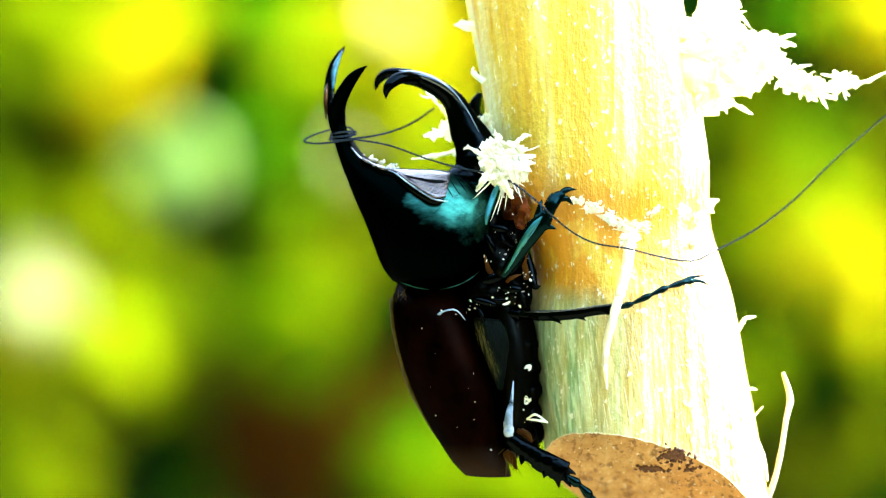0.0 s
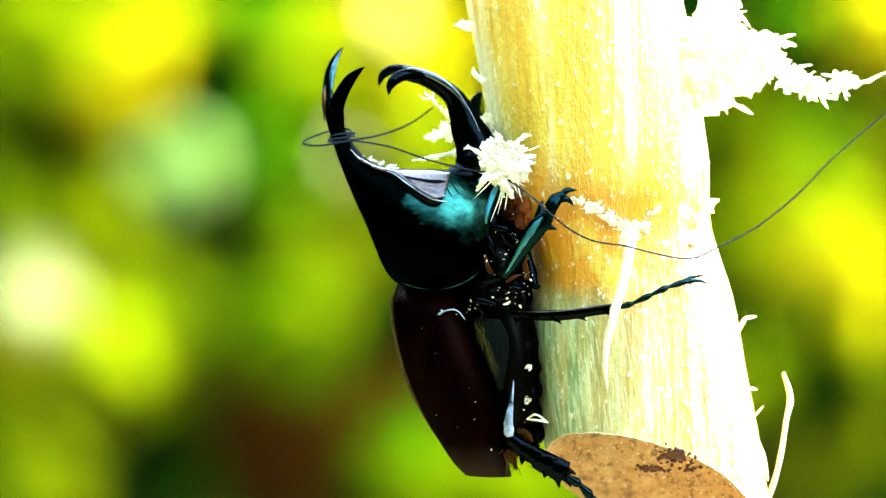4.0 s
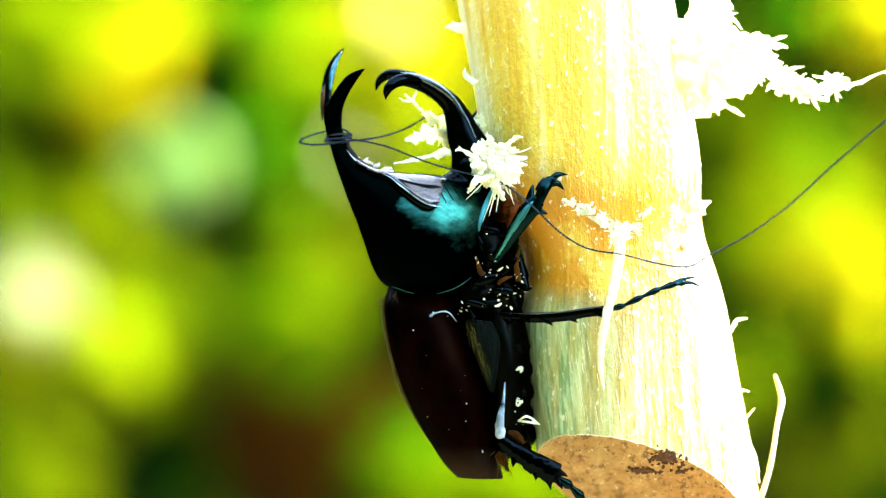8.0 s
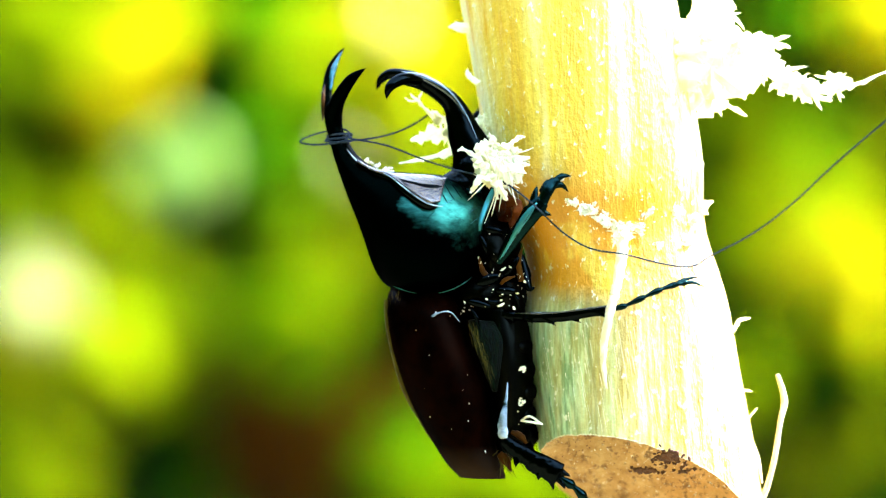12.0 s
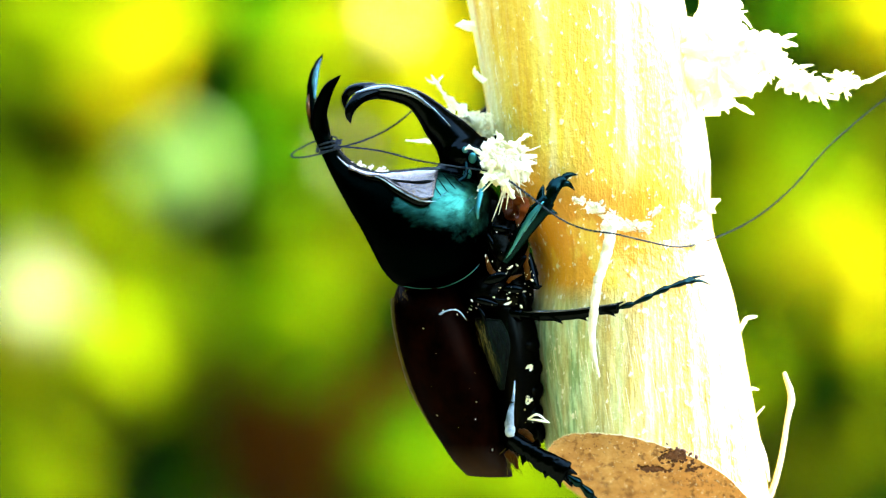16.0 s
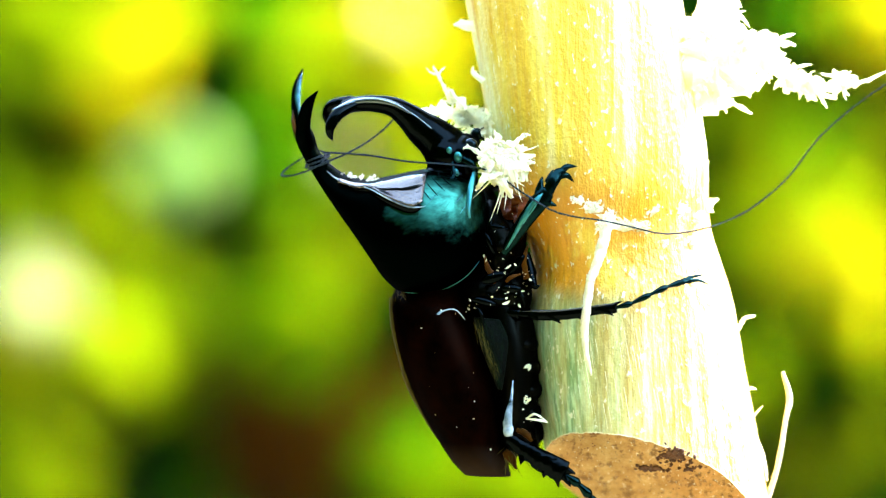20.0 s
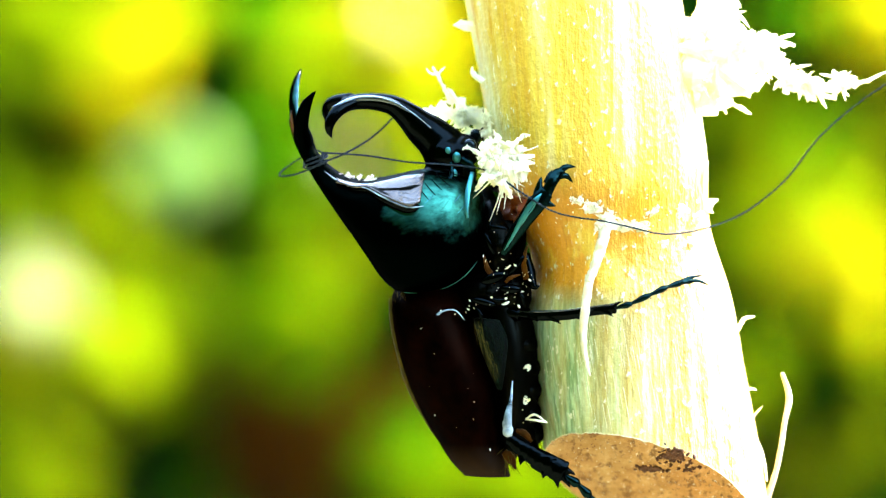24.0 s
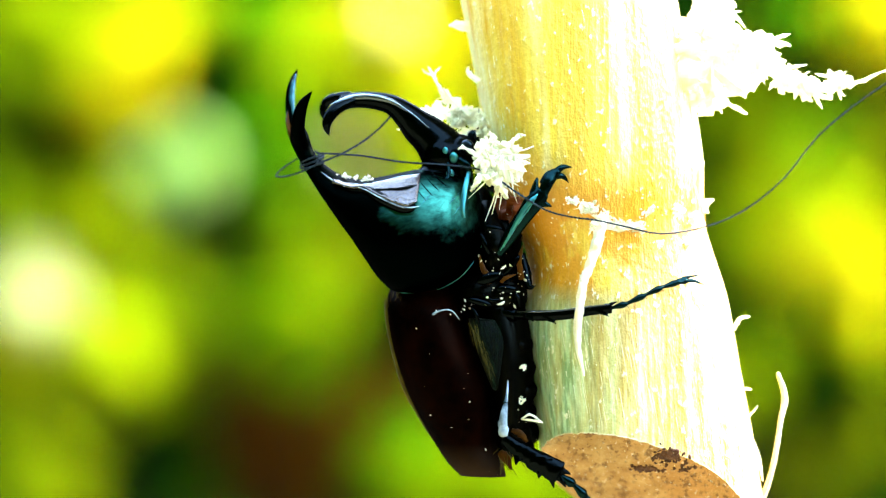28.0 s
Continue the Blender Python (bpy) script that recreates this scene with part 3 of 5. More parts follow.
def cane_radius(h, a):
    """Radius at height h above the node, at angle a (0 is away to the right, 270 towards the eye)."""
    r = 15.1 - 1.4 * math.exp(-((h - 1.5) / 7.0) ** 2)
    bite = math.exp(-((h - 2.0) / 7.5) ** 2) * max(0.0, math.cos(a - math.pi)) ** 3
    r -= 1.7 * bite
    q = Vector((math.cos(a) * 5, math.sin(a) * 5, h * 0.03))
    r += 0.1 * noise.noise(q * 3.1) + 0.05 * noise.noise(q * 8.0) + 0.25 * noise.noise(Vector((math.cos(a) * 1.5, math.sin(a) * 1.5, h * 0.06)))
    return r


def cane():
    root = thing("sugarcane_stick", HEART, "peeled pale yellow sugarcane stick with shredded fibres and slanted cut end", "sugarcane")
    seg, rows, top = 220, 150, 150.0
    bm = fresh()
    grid = []
    for j in range(seg):
        a = 2 * math.pi * j / seg
        out = ACROSS * math.cos(a) + Vector((0, math.sin(a), 0))
        h = -25.0
        for _ in range(4):
            p = HEART + out * cane_radius(h, a)
            h = (CUT[0] - p).dot(CUT_N) / AXIS.dot(CUT_N)
        h -= 1.8 * math.exp(-(((a if a < math.pi else a - math.tau) + 0.62) / 0.26) ** 2)
        h += 0.18 * noise.noise(Vector((math.cos(a) * 14, math.sin(a) * 14, 2)))
        col = []
        for k in range(rows + 1):
            s = k / rows
            hh = h + (top - h) * s ** 1.6
            col.append(bm.verts.new(HEART + AXIS * hh + out * cane_radius(hh, a)))
        grid.append(col)
    for j in range(seg):
        for k in range(rows):
            bm.faces.new((grid[j][k], grid[(j + 1) % seg][k], grid[(j + 1) % seg][k + 1], grid[j][k + 1]))
    bm.faces.new([grid[j][rows] for j in range(seg)])
    rim = [grid[j][0].co.copy() for j in range(seg)]
    part("stalk", bm, CANE, root, "peeled yellow stalk streaked with fibres")
    # the cut face, slightly hollowed and rough
    bm = fresh()
    mid = sum(rim, Vector()) / seg
    rings = 28
    last = None
    for k in range(rings + 1):
        f = 1 - k / (rings + 0.5)
        ring = []
        for p in rim:
            q = mid + (p - mid) * f
            q -= CUT_N * (0.2 * noise.noise(q * 0.9) + 0.12 * noise.noise(q * 2.7)) * min(1, k / 2) * (1 if CUT_N.z < 0 else -1)
            ring.append(bm.verts.new(q))
        if last:
            for j in range(seg):
                bm.faces.new((last[j], last[(j + 1) % seg], ring[(j + 1) % seg], ring[j]))
        last = ring
    bm.faces.new(last)
    part("cut_end", bm, PITH, root, "rough orange-brown cut pith")
    lip = fresh()
    edge = [p + (p - mid) * 0.004 for p in rim[110:]]
    ragged(lip, edge[::2], [0.05] * len(edge[::2]), 0.14, random.Random(3), 260, 3.0)
    part("frayed_lip", lip, STRAW, root, "pale frayed lip of the cut", smooth=False)
    return root, mid


cane_stick, cut_mid = cane()
DOWN = CUT_N if CUT_N.z < 0 else -CUT_N


def skin(p, lift=0.25):
    """The place on the near side of the stalk in front of p."""
    d = Vector(p) - HEART
    h, c = d.dot(AXIS), d.dot(ACROSS)
    r = cane_radius(h, radians(270))
    a = -math.acos(max(-0.99, min(0.99, c / r)))
    r = cane_radius(h, a)
    a = -math.acos(max(-0.99, min(0.99, c / r)))
    return HEART + AXIS * h + (ACROSS * math.cos(a) + Vector((0, math.sin(a), 0))) * (r + lift)


def on_cut(p, lift=0.3):
    q = Vector(p)
    q.y = CUT[0].y - ((q.x - CUT[0].x) * CUT_N.x + (q.z - CUT[0].z) * CUT_N.z) / CUT_N.y
    return q + DOWN * lift


def cane_details():
    rng = random.Random(11)
    for c, reach, count in (((32.27, -10, -28.63), (1.7, 1.0), 150), ((29.11, -10, -30.77), (2.0, 0.35), 80), ((34.76, -8, -30.56), (1.2, 0.7), 26)):
        bm = fresh()
        for _ in range(count):
            o = on_cut(Vector(c) + Vector((rng.gauss(0, 0.5) * reach[0], 0, rng.gauss(0, 0.5) * reach[1])), 0.12)
            chip(bm, o, (0.1 + 0.35 * rng.random(), 0.25, 0.1 + 0.3 * rng.random()), rng)
        part("rot_stain", bm, STAIN, cane_stick, "dark brown rot stain on the cut face")
    # wet red flesh where the cane is gnawed
    bm = fresh()
    for a, e, w in (((9.60, -8, 8.02), (10.38, -9, 2.85), 1.1), ((10.62, -9, 7.61), (11.15, -10, 2.45), 1.0), ((11.55, -10, 7.20), (11.85, -10.6, 3.24), 0.8), ((8.92, -6, 7.25), (9.62, -7, 3.26), 1.0), ((8.3, -5.5, 9.0), (9.1, -6.5, 4.0), 1.5), ((9.4, -5.5, 8.4), (10.0, -6.5, 3.4), 1.5)):
        m = Vector(a).lerp(Vector(e), 0.5) + Vector((rng.gauss(0, 0.3), -0.3, 0))
        ragged(bm, [a, m, e], [w * 0.6, w, w * 0.6], 1.2, rng, 12, 0.5)
    part("gnawed_flesh", bm, RED_ROT, cane_stick, "wet red-brown gnawed flesh", fuse=0.3, ease=30)
    # shredded tuft in front of the mouth
    bm = fresh()
    tuft(bm, (8.3, -14, 11.9), (3.4, 1.6, 3.0), 260, 0.27, rng, (0.15, 0, 0), 0.75, 13)
    for a, b, w in (((6.75, -14.5, 11.07), (9.50, -14.5, 14.05), 1.7), ((6.6, -14, 13.04), (7.9, -14, 14.9), 1.1), ((7.92, -15, 11.06), (11.45, -15, 12.47), 1.2), ((7.53, -15, 11.06), (9.73, -15, 6.98), 0.8), ((6.9, -15, 10.67), (4.6, -15, 8.0), 0.6), ((9.11, -14, 11.86), (12.88, -14, 11.86), 0.6), ((9.51, -14, 14.06), (12.28, -13, 15.82), 0.3)):
        m = Vector(a).lerp(Vector(b), 0.5) + Vector((rng.gauss(0, 0.5), -0.4, rng.gauss(0, 0.5)))
        ragged(bm, [a, m, b], [w, w * 0.9, w * 0.3], 0.5, rng, 14)
    for a, e in (((8.47, -15, 10.12), (6.59, -14.4, 3.85)), ((8.78, -15, 9.88), (7.53, -14.6, 4.79)), ((9.10, -15, 9.65), (8.55, -14.8, 5.41)), ((7.53, -15, 10.27), (4.24, -14.8, 6.98)), ((10.27, -15, 10.27), (11.07, -14.6, 6.36)), ((11.08, -14, 13.59), (13.44, -13.6, 14.39))):
        splinter(bm, a, e, 0.13, rng, 0.06)
    part("fibre_tuft", bm, FIBRE, cane_stick, "white tuft of shredded cane fibres", smooth=False)
    bm = fresh()
    tuft(bm, (6.22, -5, 17.15), (1.3, 1.6, 3.0), 60, 0.15, rng)
    part("fibre_tuft", bm, FIBRE, cane_stick, "pale shredded fibres at the gnawed edge", smooth=False)
    # torn peel that hangs off the sunlit side
    for path, widths, n in (
        ([(37.6, -3, 40.10), (37.5, -4, 33.64), (36.9, -5, 26.40), (38.0, -5, 18.83)], [1.6, 2.0, 3.4, 1.2], 40),
        ([(39.6, -4, 38.43), (39.6, -5, 31.99), (39.96, -5, 25.61), (38.77, -5, 19.62)], [1.6, 2.2, 2.8, 0.9], 30),
        ([(35.12, -6, 25.56), (38.70, -6, 23.17), (41.89, -6, 25.56), (46.27, -6, 27.16)], [2.2, 2.2, 2.2, 1.6], 26),
        ([(41.16, -5, 28.40), (45.15, -5, 27.60), (48.82, -4, 24.45), (52.82, -4, 23.01), (57.61, -4, 23.09)], [1.8, 2.1, 1.5, 1.1, 0.4], 34),
        ([(41.56, -5, 29.20), (45.15, -5, 29.75), (49.78, -5, 28.64)], [0.5, 0.9, 0.2], 14),
        ([(41.96, -5, 22.02), (43.55, -5, 23.21), (45.95, -5, 24.41)], [0.5, 1.2, 0.4], 10),
        ([(40.36, -5, 20.82), (41.56, -5, 20.18), (43.71, -5, 19.06)], [0.5, 0.35, 0.15], 9),
        ([(55.21, -4, 25.25), (56.41, -4, 24.21), (58.17, -4, 23.09)], [0.3, 0.8, 0.4], 9),
        ([(50.82, -4, 23.25), (53.22, -4, 22.05), (55.77, -4, 21.25)], [0.6, 0.5, 0.15], 10),
        ([(56.41, -4, 22.85), (59.61, -4, 23.65), (63.20, -4, 25.17), (68.40, -4, 26.45)], [0.5, 0.3, 0.25, 0.15], 16),
        ([(36.0, -5, 32.5), (35.6, -7, 28.5), (35.06, -7, 22.34)], [0.5, 2.2, 1.6], 24),
        ([(41.39, -4, 37.63), (41.23, -4, 33.64), (41.71, -4, 29.64)], [0.9, 0.7, 0.2], 14),
    ):
        bm = ragged(fresh(), path, widths, 0.6, rng, n, 0.95)
        line = spline([(*p, w) for p, w in zip(path, widths)], n)
        for k in range(1, n - 1):
            if widths[0] + widths[1] > 0.9 and rng.random() < 0.45:
                c, w = Vector(line[k][:3]), line[k][3]
                d = (Vector(line[k + 1][:3]) - Vector(line[k - 1][:3])).normalized()
                side = d.cross(Vector((0, 1, 0))) * rng.choice((-1, 1))
                a = c + side * w * rng.uniform(0.3, 0.8)
                e = a + (d * rng.choice((-1, 1, 1)) * rng.uniform(0.5, 1.2) + side * rng.uniform(0.35, 1.0)).normalized() * (0.6 + 2.6 * rng.random() ** 2)
                ragged(bm, [a, a.lerp(e, 0.5) + side * 0.1, e], [0.3, 0.25, 0.02], 0.3, rng, 7, 0.5)
        part("torn_peel", bm, FIBRE, cane_stick, "white ragged strip of torn cane peel", smooth=False)
    bm = fresh()
    for p in ((37.11, -6, 30.34), (37.75, -6, 23.17), (41.16, -5, 26.40), (45.15, -5, 27.20), (49.22, -4, 23.65), (52.82, -4, 22.85)):
        tuft(bm, p, (2.4, 1.2, 2.4), 22, 0.2, rng)
    part("fibre_fluff", bm, FIBRE, cane_stick, "loose white fibres on the torn peel", smooth=False, kind="stuff")
    # crumbled white fibre round the node
    bm = fresh()
    for x, reach, count in (((19.14, 0, 6.68), 1.1, 40), ((20.99, 0, 5.87), 1.6, 60), ((23.01, 0, 4.50), 1.6, 60), ((25.02, 0, 3.30), 1.7, 70), ((27.43, 0, 3.14), 1.5, 40), ((29.44, 0, 5.31), 1.2, 24), ((33.06, 0, 5.55), 1.6, 34), ((35.47, 0, 4.10), 2.0, 50), ((34.67, 0, 0.88), 1.8, 34), ((30.65, 0, 0.72), 1.2, 20)):
        tuft(bm, skin(Vector(x), 0.15), (reach, 0.35, reach * 0.6), count, 0.13, rng, (0, -0.3, 0))
    for _ in range(50):
        p = skin(Vector((26.22, 0, 4.50)) + Vector((rng.gauss(0, 5), 0, rng.gauss(0, 1.8))), 0.05)
        chip(bm, p, (0.08 + 0.16 * rng.random(), 0.08, 0.06 + 0.12 * rng.random()), rng)
    part("fibre_litter", bm, FIBRE, cane_stick, "crumbled white fibres round the gnawed node", smooth=False, kind="stuff")
    # scraped flakes lying flat on the stalk
    bm = fresh()
    for _ in range(36):
        x, z = rng.uniform(-20, 20), rng.uniform(-24, 37)
        c = HEART + AXIS * z + ACROSS * (x * 0.68)
        p = skin(c, 0.02)
        q = p - AXIS * (0.3 + 1.6 * rng.random()) + Vector((0, -0.05 - 0.1 * rng.random(), 0))
        splinter(bm, p, q, 0.03 + 0.04 * rng.random(), rng, 0.05)
    part("flake_litter", bm, FIBRE, cane_stick, "tiny pale flakes scraped along the stalk", smooth=False, kind="stuff")
    # long raised fibres of the lower joint
    bm = fresh()
    for _ in range(150):
        c = HEART + AXIS * rng.uniform(-27, -6) + ACROSS * rng.uniform(-13, 14)
        p = skin(c, 0.0)
        q = skin(c - AXIS * rng.uniform(1.5, 8), 0.02)
        if (q - CUT[0]).dot(DOWN) < -0.4:
            splinter(bm, p, q, rng.uniform(0.02, 0.05), rng, 0.006)
    part("raised_fibre", bm, FIBRE, cane_stick, "pale raised fibres along the lower joint", smooth=False, kind="stuff")
    # fibre ends on the cut face
    for mat, count, size in ((STAIN, 150, 0.09), (FIBRE, 110, 0.07)):
        bm = fresh()
        for _ in range(count):
            a, d = rng.random() * math.tau, math.sqrt(rng.random()) * 0.93
            q = cut_mid + (ACROSS * math.cos(a) * 15 + Vector((0, math.sin(a) * 15, 0))) * d
            h = (CUT[0] - q).dot(CUT_N) / AXIS.dot(CUT_N)
            chip(bm, q + AXIS * h + DOWN * 0.12, (size * (0.5 + rng.random()), size, size * (0.5 + rng.random())), rng)
        part("fibre_end", bm, mat, cane_stick, "tiny fibre ends in the cut pith", smooth=False, kind="stuff")
    # splinters standing off the edges
    for path, w in (
        ([(37.14, -3, 5.52), (37.78, -3, 6.32), (39.06, -3, 7.04)], 1.0), ([(36.18, -3, 12.25), (37.14, -3, 11.93), (37.70, -3, 12.49)], 0.5),
        ([(41.78, -3, -11.53), (42.74, -3, -9.92), (44.34, -3, -9.52)], 0.38), ([(43.94, -3, -23.93), (44.58, -3, -23.13), (45.38, -3, -22.25)], 0.16),
        ([(43.06, -3, -20.09), (43.70, -3, -19.77), (44.50, -3, -19.93)], 0.2), ([(5.91, -4, 31.08), (3.04, -3, 31.77), (1.52, -3, 31.69)], 0.7), ([(5.74, -5, 23.61), (4.32, -3, 24.89), (4.32, -3, 25.85)], 0.4),
    ):
        bm = ragged(fresh(), path, [w * 1.2, w, w * 0.2], 0.4, rng, 9, 0.5)
        part("splinter", bm, FIBRE, cane_stick, "short white splinter on the stalk edge", smooth=False)
    bm = tube(fresh(), [(45.61, -1, -37.26), (47.46, -2, -31.19), (48.50, -3, -24.73), (49.14, -3, -21.13), (48.10, -4, -17.50)], [(0.42, 0.3), (0.36, 0.25), (0.34, 0.25), (0.42, 0.25), (0.26, 0.18)], 26, 8, 0.25)
    part("curled_fibre", bm, STRAW, cane_stick, "long pale curled fibre peeling off the cut end")
    bm = tube(fresh(), [(44.49, -1, -26.42), (45.54, -2, -29.58), (46.10, -2, -32.95)], [0.12, 0.2, 0.08], 12, 6, 0.3)
    part("curled_fibre", bm, FIBRE, cane_stick, "thin pale fibre along the stalk edge")
    for path in ([(11.67, -12, -23.73), (12.90, -13.2, -23.05), (14.49, -12.5, -24.10)], [(11.67, -12, -23.73), (13.06, -13.2, -23.84), (14.65, -12.5, -24.18)]):
        part("curled_fibre", tube(fresh(), path, [0.12, 0.16, 0.1], 12, 6, 0.3), FIBRE, cane_stick, "small white curl of fibre")
    for p in ((11.98, -12, -16.63), (11.82, -12, -21.05)):
        part("fibre_tuft", tuft(fresh(), p, (0.7, 0.5, 0.8), 12, 0.1, rng), FIBRE, cane_stick, "small white fuzz of fibre", smooth=False)


cane_details()


def loose_strips():
    """Two strips that swing on their own roots."""
    rng = random.Random(31)
    a = thing("fibre_strip", (25.68, -16, 0.86), "hanging white strip of cane fibre on the stalk", "plant fibre")
    bm = ragged(fresh(), [(26.3, -15.6, 2.8), (25.75, -16.4, -0.3), (25.2, -17.0, -3.5), (24.4, -17.6, -6.6)], [0.75, 0.95, 0.85, 0.7], 0.35, rng, 30, 0.16)
    part("strip", bm, FIBRE, a)
    bm = ragged(fresh(), [(24.6, -17.5, -5.6), (23.5, -17.6, -9.5), (22.7, -16.6, -13), (22.5, -15.8, -16.5), (22.8, -15.3, -19.5)], [0.75, 0.75, 0.65, 0.45, 0.15], 0.35, rng, 34, 0.16)
    tail = part("strip_end", bm, FIBRE, a, origin=(24.5, -17.4, -6.2))
    bm = fresh()
    tuft(bm, (25.52, -16, 1.64), (1.5, 0.6, 1.2), 26, 0.2, rng)
    part("frayed_end", bm, FIBRE, a, smooth=False)
    b = thing("fibre_plume", (6.23, -4, 16.38), "feathery white plume of shredded fibre beside the stalk", "plant fibre")
    bm = fresh()
    for path, w, n in (
        ([(6.55, -4, 16.06), (4.08, -4, 17.50), (1.68, -3, 18.97), (0.32, -3, 20.09)], [0.9, 0.7, 0.5, 0.25], 18),
        ([(1.28, -3, 18.89), (-0.48, -3, 20.25), (-1.60, -3, 21.53), (-2.56, -3, 22.49)], [0.35, 0.22, 0.25, 0.12], 18),
        ([(-1.12, -3, 20.89), (-1.28, -3, 22.01), (-0.80, -3, 22.97)], [0.14, 0.14, 0.06], 8),
        ([(-1.60, -3, 21.53), (-2.56, -3, 21.53), (-3.36, -3, 22.01)], [0.14, 0.14, 0.06], 8),
        ([(6.08, -3, 14.33), (2.08, -2, 13.87), (-1.52, -2, 13.23), (-4.49, -2, 12.75)], [0.8, 0.5, 0.3, 0.1], 20),
        ([(3.0, -3, 16.5), (0.3, -2, 16.7), (-2.7, -2, 15.9)], [1.2, 1.0, 0.25], 16),
    ):
        ragged(bm, path, w, 0.3, rng, n, 1.0)
    tuft(bm, (3.6, -3, 16.9), (2.0, 1.4, 1.7), 100, 0.12, rng)
    tuft(bm, (4.6, -3, 16.9), (2.4, 1.4, 1.5), 110, 0.22, rng)
    tuft(bm, (0.9, -3, 18.5), (0.9, 0.8, 0.9), 40, 0.08, rng)
    part("shred", bm, FIBRE, b, smooth=False)
    return a, b, tail


fibre_strip, fibre_plume, strip_tail = loose_strips()


# ---- the beetle ----
from mathutils.bvhtree import BVHTree

MIDDLE = -4.0  # depth of the beetle's plane of symmetry
THORAX = Vector((-0.72, -4, -4.71))
NECK = Vector((2.88, -4, 9.67))


def half(bm, keep_near):
    """Cut a body at the beetle's middle plane and close it."""
    geom = bm.verts[:] + bm.edges[:] + bm.faces[:]
    res = bmesh.ops.bisect_plane(bm, geom=geom, plane_co=(0, MIDDLE, 0), plane_no=(0, 1 if keep_near else -1, 0), clear_outer=True)
    edges = [e for e in res["geom_cut"] if isinstance(e, bmesh.types.BMEdge)]
    bmesh.ops.holes_fill(bm, edges=edges)
    return bm


def beetle_body():
    rng = random.Random(41)
    b = thing("rhinoceros_beetle", (6.87, -4, -12.70), "glossy black horned rhinoceros beetle with mahogany wing cases clinging to cane", "beetle")

    def shell():
        rings = [((-6.55, -4, -4.87), (2.88, -4, -5.11), 6.0), ((-7.27, -4, -7.75), (4.15, -4, -8.55), 9.2), ((-6.79, -4, -11.91), (5.43, -4, -11.91), 10.3), ((-5.59, -4, -16.70), (7.03, -4, -16.30), 10.8),
                 ((-3.44, -4, -22.13), (8.23, -4, -21.33), 10.4), ((-0.64, -4, -27.09), (8.71, -4, -26.45), 9.2), ((1.36, -4, -30.12), (9.27, -4, -29.96), 7.2), ((3.12, -4, -31.96), (9.67, -4, -32.12), 4.6)]
        return loft(fresh(), rings, 60, 64, 2.1)
    near = part("wing_case", half(shell(), True), BROWN, b, "glossy dark mahogany wing case")
    part("wing_case", half(shell(), False), BROWN, b, "glossy dark mahogany wing case")
    # the raised shoulder's glint and the seam edge's backlit glow, painted as strips
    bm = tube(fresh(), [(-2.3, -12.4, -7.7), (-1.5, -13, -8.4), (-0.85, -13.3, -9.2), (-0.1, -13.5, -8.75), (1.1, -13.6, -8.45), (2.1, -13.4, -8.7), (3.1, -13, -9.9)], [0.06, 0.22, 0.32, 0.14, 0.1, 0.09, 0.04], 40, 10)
    part("shoulder_ridge", bm, PALE_GLINT, near, "raised shoulder edge painted pale as a glint")
    # seam widened and coloured olive to paint the edge's backlit glow
    bm = tube(fresh(), [(-6.75, -5, -6.94), (-6.55, -5, -10.29), (-5.75, -5, -14.68), (-4.6, -5, -19.06), (-2.7, -5, -23.05), (-0.32, -5, -27.04), (2.15, -5, -29.99)], [(0.8, 1.2), (0.85, 1.4), (0.75, 1.3), (0.6, 1.1), (0.45, 0.8), (0.3, 0.5), (0.2, 0.3)], 40, 14)
    part("seam", bm, RIM_GLOW, b, "seam between the wing cases with a backlit olive glow painted in")
    grit = random.Random(42)
    bm, coat = fresh(), BVHTree.FromBMesh(shell())
    for _ in range(15):
        v = grit.random()
        q = Vector((-5.5 + 5.5 * v, 0, -8)).lerp(Vector((5.5 + 2.5 * v, 0, -8)), grit.random()) + Vector((0, 0, -20 * v ** 1.3))
        r = 0.03 + 0.08 * grit.random() ** 3
        chip(bm, drape(coat, q, 0.03), (r * grit.uniform(1, 1.8), r, r), grit)
    part("dust_speck", bm, FIBRE, near, "pale dust specks on the wing case", smooth=False, kind="stuff")
    # belly and breast
    bm = fresh()
    tube(bm, [(8.47, -4, -7.91), (9.43, -4, -12.70), (9.91, -4, -17.50), (10.07, -4, -22.29), (9.67, -4, -26.29), (8.95, -4, -29.64)], [(3.70, 7.5), (3.86, 8.4), (3.70, 8.4), (3.38, 7.8), (2.73, 6.4), (1.29, 3)], 40, 32)
    part("belly", bm, BELLY, b, "dark ridged underside")
    for k, (c, w) in enumerate((((11.67, -4, -13.50), 1.9), ((12.07, -4, -16.70), 1.9), ((12.31, -4, -19.90), 1.8), ((12.31, -4, -23.09), 1.7), ((11.67, -4, -26.13), 1.6), ((12.09, -3, -28.09), 1.6), ((13.09, -1, -26.10), 1.5))):
        bm = ball(fresh(), c, (w, 7.6 - 0.6 * k, 1.75), 6)
        part("belly_segment", bm, BELLY, b)
    bm = fresh()
    ball(bm, (6.23, -4, -6.31), (4.99, 8.5, 4.18), 10)
    ball(bm, (9.65, -5, -6.30), (3.06, 7.5, 4.02), 0)
    ball(bm, (8.06, -5, -1.12), (2.73, 7.0, 4.02), 0)
    ball(bm, (6.86, -5, 3.27), (1.77, 6.0, 3.70), 0)
    ball(bm, (5.95, 0, 2.33), (2.73, 4.0, 6.84), 0)
    ball(bm, (9.52, -3, 0.88), (2.41, 6.0, 4.83), 8)
    part("breast", bm, BELLY, b, "black breast with bristly joints", fuse=0.3)
